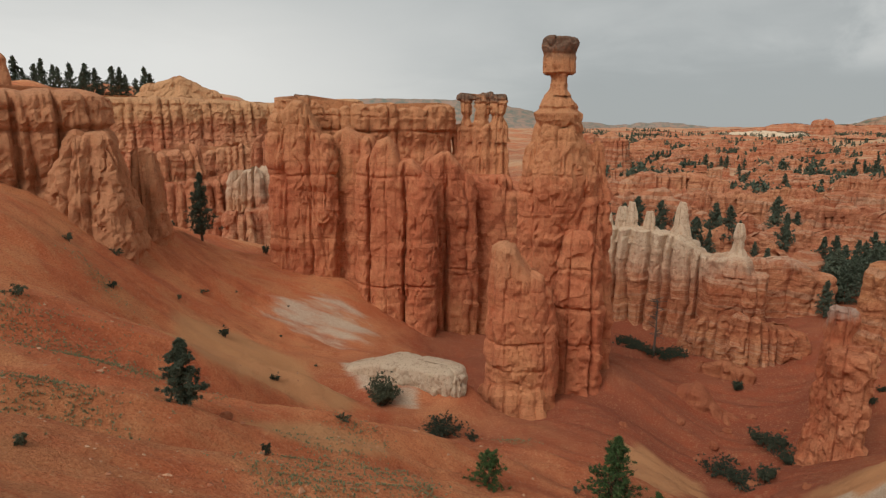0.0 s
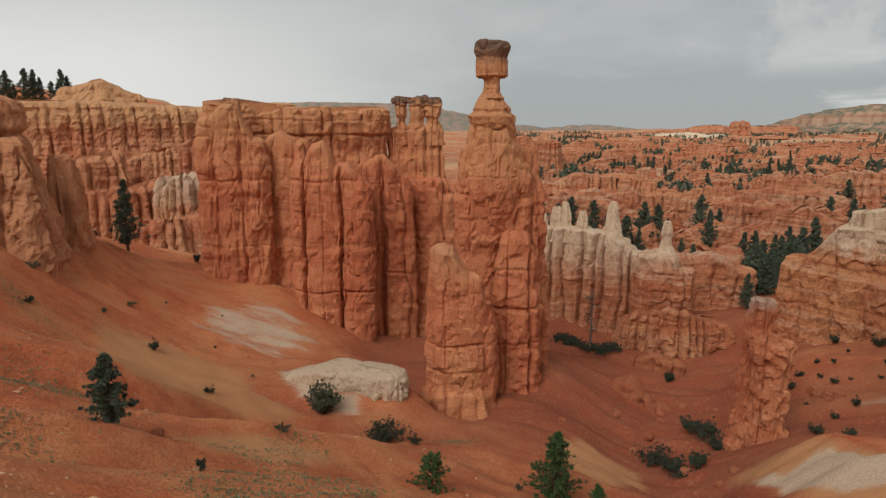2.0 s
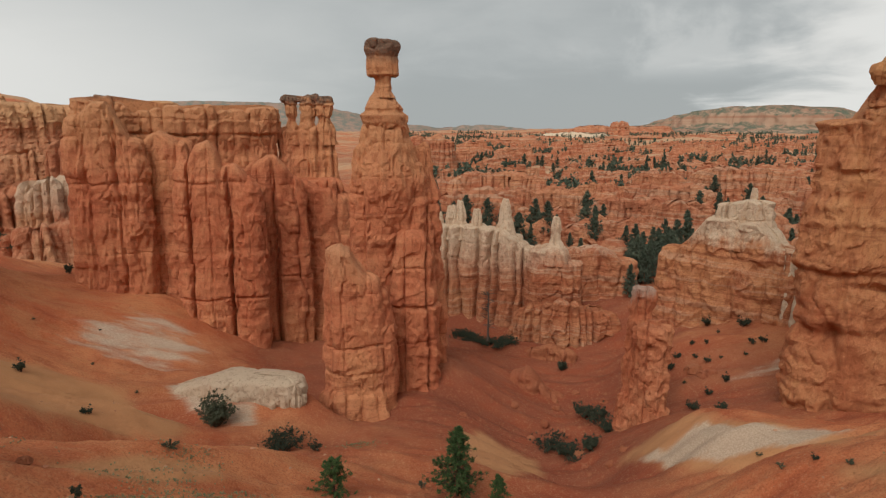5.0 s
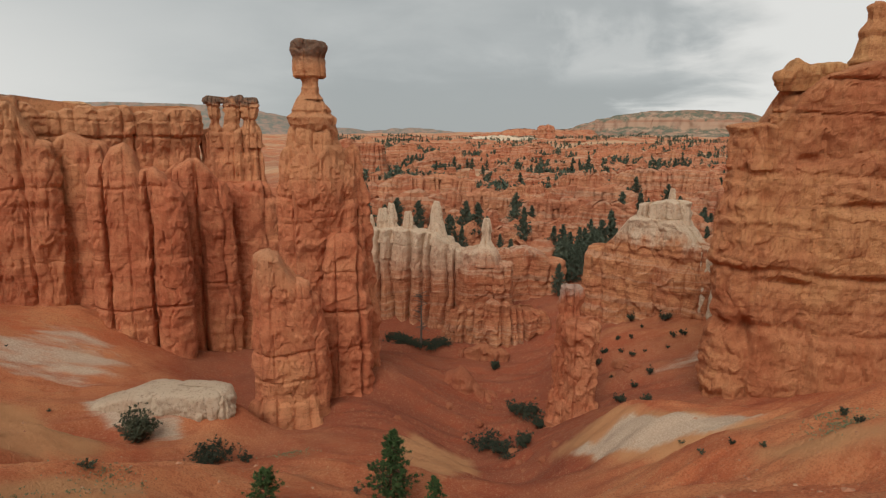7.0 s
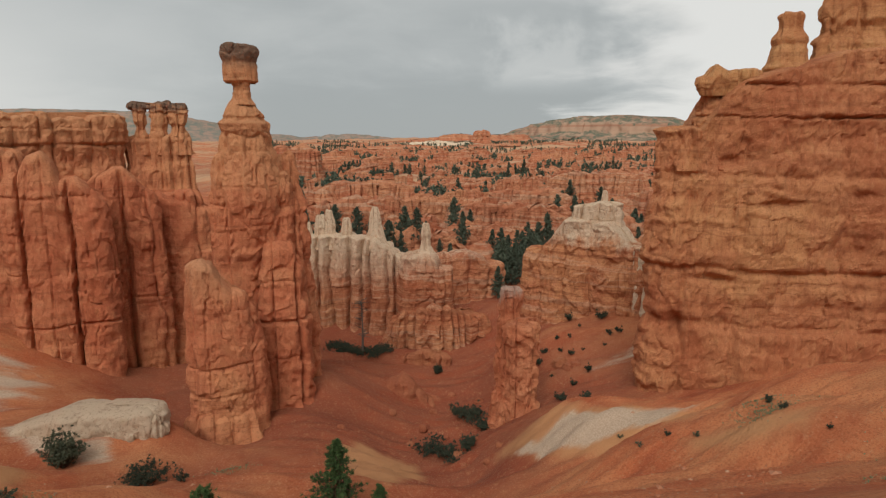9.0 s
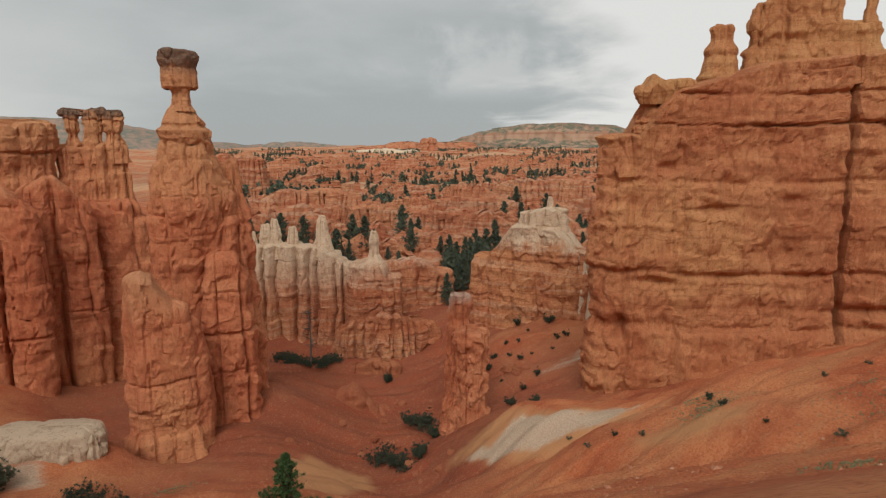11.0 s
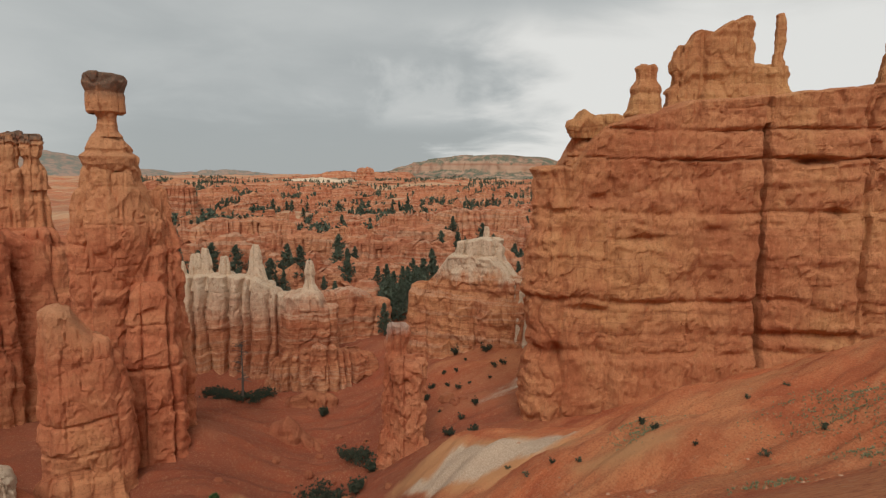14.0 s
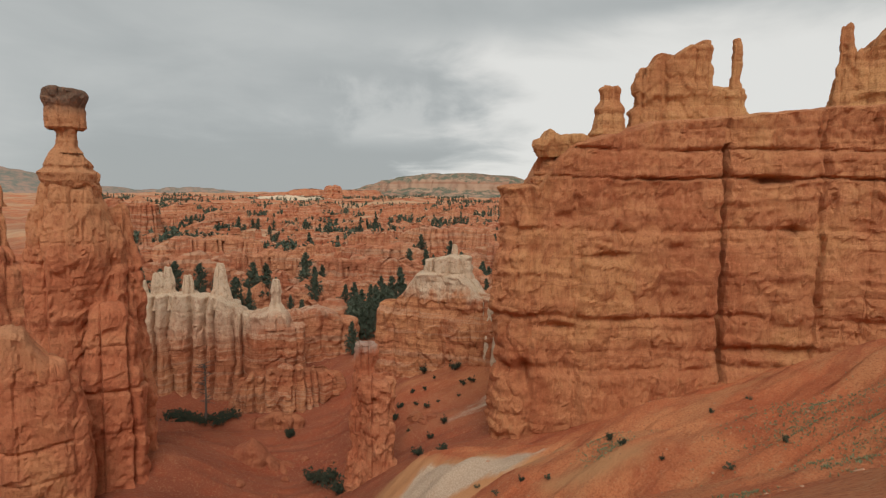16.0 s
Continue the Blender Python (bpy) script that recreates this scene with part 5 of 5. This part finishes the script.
def pine(name, high, spread, whorls, seed, needles, label, bare=0.12, count=7, blade=0.30, group="", taper=1.0, uneven=0.35, per=7, thick=0.16):
    """A conifer: trunk with limbs in whorls, and a crown of needle bunches along the limbs."""
    g = np.random.default_rng(seed)
    e = thing(name, 0, 0, 0, label, "tree", group)
    lean = g.uniform(-.04, .04, 2) * high
    stems = [[(lean[0] * t * t, lean[1] * t * t, high * t - .3 * (t == 0), (1 - t) * .022 * high + .01) for t in (0, .15, .35, .6, .85, 1)]]
    centres = []
    for k in range(whorls):
        t = bare + (1 - bare) * (k + .3) / whorls
        wide = spread * (1 - t) ** (.8 * taper) * min(1, (t - bare) * 6 + .45)
        for j in range(per):
            a = g.uniform(0, 2 * math.pi)
            r = wide * g.uniform(1 - uneven * 1.6, 1 + uneven)
            if r < .05 * high * .2:
                r = .05 * high * .2
            z = high * t + g.uniform(-.02, .02) * high
            tip = (lean[0] * t * t + r * math.cos(a), lean[1] * t * t + r * math.sin(a), z + r * g.uniform(-.1, .35))
            stems.append([(lean[0] * t * t, lean[1] * t * t, z, .006 * high), ((tip[0] + lean[0] * t * t) / 2, (tip[1] + lean[1] * t * t) / 2, (z + tip[2]) / 2 - .03 * r, .004 * high), (*tip, .002 * high)])
            for f in g.uniform(.3, 1.05, 4):
                centres.append((lean[0] * t * t * (1 - f) + tip[0] * f, lean[1] * t * t * (1 - f) + tip[1] * f, z * (1 - f) + tip[2] * f + g.normal() * .015 * high))
    centres.append((lean[0], lean[1], high))
    part("trunk", tubes("trunk", stems[:1], mat_bark, 8), e)
    part("branchwork", tubes("limbs", stems[1:], mat_bark, 4), e)
    part("crown", blades("crown", np.array(centres), count, blade, blade * thick, needles, g), e)
    return e


def shrub(name, wide, high, seed, leaves, label, count=90, blade=0.22, group="", slope=(0, 0)):
    """A bush: stems that fan out of the ground and bunches of leaves in an uneven dome."""
    g = np.random.default_rng(seed)
    e = thing(name, 0, 0, 0, label, "shrub", group)
    stems, centres = [], []
    for k in range(max(6, count // 8)):
        a, r = g.uniform(0, 2 * math.pi), wide / 2 * math.sqrt(g.uniform(.02, 1))
        z = high * g.uniform(.45, 1.05) * math.sqrt(max(.05, 1 - (r / (wide / 2)) ** 2 * .8))
        tip = (r * math.cos(a), r * math.sin(a), z + slope[0] * r * math.cos(a) + slope[1] * r * math.sin(a))
        stems.append([(tip[0] * .12, tip[1] * .12, -.25, .02 + .008 * high), (tip[0] * .5, tip[1] * .5, tip[2] * .5, .015), (*tip, .006)])
        for j in range(8):
            f = g.uniform(.35, 1.08)
            centres.append((tip[0] * f + g.normal() * .06 * wide, tip[1] * f + g.normal() * .06 * wide, max(.03, tip[2] * f + g.normal() * .06 * high)))
    part("stems", tubes("stems", stems, mat_bark, 4), e)
    part("foliage", blades("foliage", np.array(centres), 14, blade * .75, blade * .1, leaves, g, .5), e)
    return e


def plant(e, bearing, slope, turn=0.0, grow=1.0, start=14.0, flat=1.0):
    x, y, z, d = foot(bearing, slope, start)
    e.matrix_basis = pose(x, y, z, 0, 0, turn) @ Matrix.Diagonal((grow, grow, grow * flat, 1))
    return e


plant(pine("juniper_sapling", 3.6, 1.05, 18, 301, mat_needle, "young dark green conifer on the open red slope", .04, 60, .19, uneven=.6, taper=.7, per=10, thick=.09), -24.0, -.437)
plant(pine("ponderosa_pine", 5.7, 2.4, 22, 302, mat_fresh, "dense young green pine on the spur below the hoodoo", .06, 22, .27, taper=.8, per=10, thick=.09), 17.1, -.645)
plant(pine("pine_seedling", 2.7, 1.5, 11, 303, mat_fresh, "small rounded bright green pine", .05, 24, .2, taper=.5, per=10, thick=.09), 4.8, -.632)
plant(pine("pine_seedling", 2.2, .9, 10, 304, mat_fresh, "small bright green pine", .05, 22, .2, taper=.6, per=9, thick=.09), 21.3, -.655)
plant(pine("tall_pine", 9.4, 2.6, 24, 305, mat_needle, "tall dark pine at the top of the red slope", .1, 16, .42, uneven=.5, thick=.1), -21.5, -.178)
plant(shrub("mountain_mahogany", 3.6, 3.4, 306, mat_brush, "grey-green twiggy bush beside the pale ledge", 620, .34), -5.8, -.476)
plant(shrub("manzanita_bush", 5.2, 1.7, 307, mat_dark, "dark sprawling bush below the ledge", 460, .3), .1, -.535, 20)
plant(shrub("manzanita_bush", 1.3, .9, 308, mat_dark, "small dark bush on the red slope", 90, .22), 3.0, -.545)
for k, (b, s, wd, ht) in enumerate(((26.2, -.545, 4.6, 2.0), (28.2, -.555, 4.0, 1.8), (30.4, -.49, 4.4, 3.0), (29.4, -.475, 3.6, 1.6), (29.9, -.535, 2.2, 1.6), (26.9, -.40, 1.6, 1.4), (31.6, -.50, 2.0, 1.2))):
    plant(shrub("gully_shrub", wd, ht, 320 + k, mat_dark, "dark green shrub in the dry gully", 200, .4, "gully shrubs"), b, s)
small = [shrub("slope_shrub", 1.3, .7, 340, mat_dark, "small dark shrub on the red slope", 70, .2, "slope shrubs"),
         shrub("slope_shrub", 1.1, .6, 341, mat_brush, "small grey-green shrub on the red slope", 60, .2, "slope shrubs"),
         shrub("slope_shrub", 1.6, .5, 342, mat_brush, "low spreading shrub on the red slope", 70, .2, "slope shrubs")]
SHRUBS = ((-20.2, -.335, 1.6), (-36.2, -.452, .8), (-35.2, -.233, 1.3), (-28.8, -.24, 1.0), (-23.8, -.268, .8), (-21.8, -.26, .9), (-15.9, -.42, 1.0), (-15.2, -.345, .5), (-19.0, -.265, .5),
          (-14.5, -.295, .4), (-12.2, -.40, .5), (-9.8, -.50, .9), (-17.0, -.55, .8), (-5.0, -.395, .4), (44.5, -.495, .5), (48.5, -.482, .6), (51.0, -.475, .6), (46.2, -.505, .5), (56.5, -.40, .8), (64.8, -.335, .6),
          (67.6, -.305, .5), (61.0, -.42, .5), (70.5, -.36, .7), (66.5, -.415, .6), (57.5, -.405, .7), (-31.5, -.165, 1.2), (-28.2, -.19, 1.3), (-16.2, -.205, 2.0), (13.5, -.63, .9))
BASIN = ((39.3, -.30, 2.2), (40.9, -.29, 1.4), (42.0, -.295, 2.2), (37.0, -.36, 1.3), (38.2, -.335, 1.0), (39.4, -.33, .9), (38.6, -.355, .9), (39.6, -.36, 1.2), (41.2, -.385, 1.5), (39.8, -.412, 1.3),
         (38.5, -.44, 1.5), (41.0, -.436, 1.6), (36.6, -.38, 1.5), (43.0, -.32, 1.3), (43.8, -.315, 1.4), (38.9, -.44, 1.4), (40.2, -.31, .8), (42.5, -.34, .7), (40.6, -.35, .6), (37.8, -.40, .6))
for k, (b, s, g) in enumerate(SHRUBS + BASIN):
    src = small[k % 3] if k < len(SHRUBS) else small[0]
    e = plant(src, b, s, 40 * k, g) if k < 3 else plant(copy_thing(src, Matrix()), b, s, 47 * k, g, 14 if k < len(SHRUBS) else 64, 1.0)
mats = shrub("manzanita_mat", 5.5, .8, 350, mat_dark, "low dark shrub mat at the foot of the pale ridge", 260, .4, "shrub mats")
plant(mats, 18.0, -.352)
for b, s in ((19.4, -.358), (20.8, -.362), (21.6, -.355), (17.2, -.345)):
    plant(copy_thing(mats, Matrix()), b, s, 70 * b, .9)

# the dead pine
dead = thing("dead_pine", 0, 0, 0, "thin bare dead pine in front of the pale ridge", "tree")
g = np.random.default_rng(360)
part("trunk", tubes("trunk", [[(.12 * math.sin(3 * t), 0, 9.6 * t - .3, .16 * (1 - t) + .06) for t in (0, .2, .4, .6, .8, 1)]], mat_dead, 7), dead)
twigs = []
for k in range(46):
    t, a, r = g.uniform(.3, .98), g.uniform(0, 2 * math.pi), g.uniform(.5, 1.7)
    twigs.append([(0, 0, 9.6 * t, .06), (r * .5 * math.cos(a), r * .5 * math.sin(a), 9.6 * t + .1 * r, .05), (r * math.cos(a), r * math.sin(a), 9.6 * t + g.uniform(-.2, .4) * r, .03)])
part("branches", tubes("branches", twigs, mat_dead, 4), dead)
plant(dead, 19.7, -.362)

# pines of the valley and of the rim
kinds = [pine("valley_pine", 10, 3.2, 15, 370 + k, mat_needle, "dark green pine among the rock fins", .1, 8, .62, "valley pines", uneven=.5, taper=(1, .8, 1.1)[k]) for k in range(3)]
rest = [0]


def far_pine(x, y, high, turn):
    k = rest[0] % 3
    m = pose(x, y, ground_z(x, y) - .2, 0, 0, turn) @ Matrix.Diagonal((high / 10, high / 10, high / 10, 1))
    if rest[0] < 3:
        kinds[k].matrix_basis = m
    else:
        copy_thing(kinds[k], m)
    rest[0] += 1


for k in range(24):
    far_pine(*site(rng.uniform(32.3, 36.6), rng.uniform(118, 165)), rng.uniform(6, 10.5), 50 * k)
for k in range(24):
    far_pine(*site(rng.uniform(43, 49), rng.uniform(125, 250)), rng.uniform(6, 12), 50 * k)
for k in range(16):
    far_pine(*site(rng.uniform(14.8, 30), rng.uniform(130, 175)), rng.uniform(4, 8), 50 * k)
n = 0
while n < 195:
    d, b = float(np.exp(rng.uniform(math.log(150), math.log(560)))), float(rng.uniform(12, 52))
    if vnoise(b / 2.5, math.log(d) * 6, 0, 77) < .47:
        continue
    far_pine(*site(b, d), rng.uniform(5, 13), 31 * n)
    n += 1
for k in range(28):
    far_pine(*site(rng.uniform(37.5, 48), rng.uniform(170, 340)), rng.uniform(6, 12), 43 * k)
for k in range(46):
    b = -37 + 26 * (k + rng.uniform(-.4, .4)) / 46 if k < 40 else float(rng.uniform(-16, -8))
    if -24.0 < b < -19.5 and k % 3:
        continue
    far_pine(*site(b, rng.uniform(250, 270)), rng.uniform(7.5, 13.5) * (1 if b < -24 else .4), 77 * k)
for k in range(24):
    far_pine(*site(rng.uniform(-31, -15), rng.uniform(140, 215)), rng.uniform(2.5, 5), 61 * k)

# distant woods
spots = []
while len(spots) < 4200:
    d, b = float(np.exp(rng.uniform(math.log(290), math.log(1700)))), float(rng.uniform(10, 52))
    if vnoise(b / 2.2, math.log(d) * 7, 0, 79) > .40:
        spots.append((*site(b, d), float(rng.uniform(3, 8))))
spots = np.array(spots)
base_z = ground_height(spots[:, 0], spots[:, 1])
gw = np.random.default_rng(390)
cone = []
for t in (.1, .25, .4, .55, .7, .85):
    for k in range(3):
        a = gw.uniform(0, 2 * math.pi, len(spots))
        r = .32 * (1 - t) * spots[:, 2] * gw.uniform(.4, 1.1, len(spots))
        cone.append(np.stack([spots[:, 0] + r * np.cos(a), spots[:, 1] + r * np.sin(a), base_z + t * spots[:, 2]], -1))
tagged(new("far_woods", blades("far_woods", np.vstack(cone), 3, 1.6, .42, mat_needle, gw, .2)), "scattered distant dark green pines", "trees", kind="stuff")

# boulders in the gully and basin
boulders = []
for k in range(3):
    me = rock_mesh("boulder_body", [(-.3, 0), (.3, .1)], .8, -.5, 1.1, mat_gully, 220 + k, ((0, .9), (.4, 1.1), (.8, .9), (1, .7)), (1, .15), .1, .35, .14, .35, .2)
    me.name = "boulder"
    boulders.append(tagged(new("boulder", me), "fallen angular dark red boulder on the gully floor", "boulder", "gully boulders"))
ROCKS = ((38.6, -.378, 2.2), (39.3, -.383, 1.6), (40.0, -.376, 1.2), (37.9, -.395, 1.0), (30.6, -.52, 1.0), (28.9, -.55, 1.1), (29.6, -.57, .8), (31.0, -.45, 1.3), (27.6, -.52, 1.0), (25.4, -.50, 1.2), (26.4, -.47, 1.0), (24.2, -.53, .9), (28.3, -.44, 1.2), (17.5, -.49, .9), (31.8, -.56, .8), (33.0, -.53, .9), (-20.6, -.472, .7), (22.5, -.47, 1.0))
for k, (b, sl, grow) in enumerate(ROCKS):
    plant(boulders[k] if k < 3 else copy_thing(boulders[k % 3], Matrix()), b, sl, 67 * k, .55 * grow, 20, .7)

# ---- grass and stones ----
g = np.random.default_rng(400)
tufts = []
PATCHES = ((-34, -.315, 3.0), (-30.5, -.345, 3.2), (-27.5, -.375, 2.6), (-37, -.37, 2.2), (-35, -.395, 2.0), (-33, -.38, 1.4), (-10, -.565, 2.0), (-13, -.575, 1.5), (-15, -.60, 1.6), (-11, -.64, 1.6), (-5, -.655, 1.6), (-2, -.64, 1.2),
           (-6.5, -.60, 1.4), (-8.5, -.515, 1.2), (73, -.30, 3.0), (70, -.335, 2.6), (76, -.33, 2.4), (74, -.375, 1.6), (66.5, -.46, 1.2), (-29.5, -.225, 1.4), (7, -.54, 1.0), (-36.5, -.25, 1.6), (55.8, -.405, 1.0), (56.5, -.415, .9))
for b, s, r in PATCHES:
    x, y, z, d = foot(b, s)
    count = int(110 * r)
    xs, ys = x + g.normal(size=count) * r, y + g.normal(size=count) * r * .6
    zs = ground_height(xs, ys)
    tufts += list(zip(xs, ys, zs + .04))
tagged(new("grass", blades("grass", np.array(tufts), 12, .13, .014, mat_grass, g, .9)), "thin dry grey-green grass on the red slope", "grass", kind="stuff")

m, nn, bs = material("pale_stone", 0.9)
at_p = nn.add("ShaderNodeNewGeometry")
nn.put(bs.inputs["Base Color"], nn.mix(nn.math("ADD", nn.math("MULTIPLY", at_p.outputs["Random Per Island"], .8), nn.math("MULTIPLY", nn.noise(at_p.outputs["Position"], 4.0), .3)), rgb(.34, .10, .045), rgb(.52, .30, .18)))
bump(nn, bs, nn.noise(at_p.outputs["Position"], 9.0), .6, .04)
octa = np.array([(1, 0, 0), (0, 1, 0), (-1, 0, 0), (0, -1, 0), (0, 0, 1), (0, 0, -1)], float)
octa_f = np.array([(0, 1, 4), (1, 2, 4), (2, 3, 4), (3, 0, 4), (1, 0, 5), (2, 1, 5), (3, 2, 5), (0, 3, 5)])
count = 5200
bb = np.where(g.uniform(size=count) < .7, g.uniform(-42, 20, count), g.uniform(36, 84, count))
dd = np.exp(g.uniform(math.log(15), math.log(62), count))
sx, sy = dd * np.sin(np.radians(bb)), dd * np.cos(np.radians(bb))
keep = fbm(sx / 5, sy / 5, 0, 88, 3) > -.25
sx, sy = sx[keep], sy[keep]
size = .035 + .05 * g.pareto(2.6, len(sx)).clip(0, 5)
shape = octa[None] * g.uniform(.6, 1.3, (len(sx), 6, 1)) * g.uniform(.6, 1.2, (len(sx), 1, 3)) * np.array([1, 1, .6])
sv = shape * size[:, None, None] + np.stack([sx, sy, ground_height(sx, sy)], -1)[:, None]
sf = octa_f[None] + 6 * np.arange(len(sx))[:, None, None]
tagged(new("gravel", soup("gravel", sv.reshape(-1, 3), sf.reshape(-1, 3), m)), "scattered broken stones on the red slope", "gravel", kind="stuff")
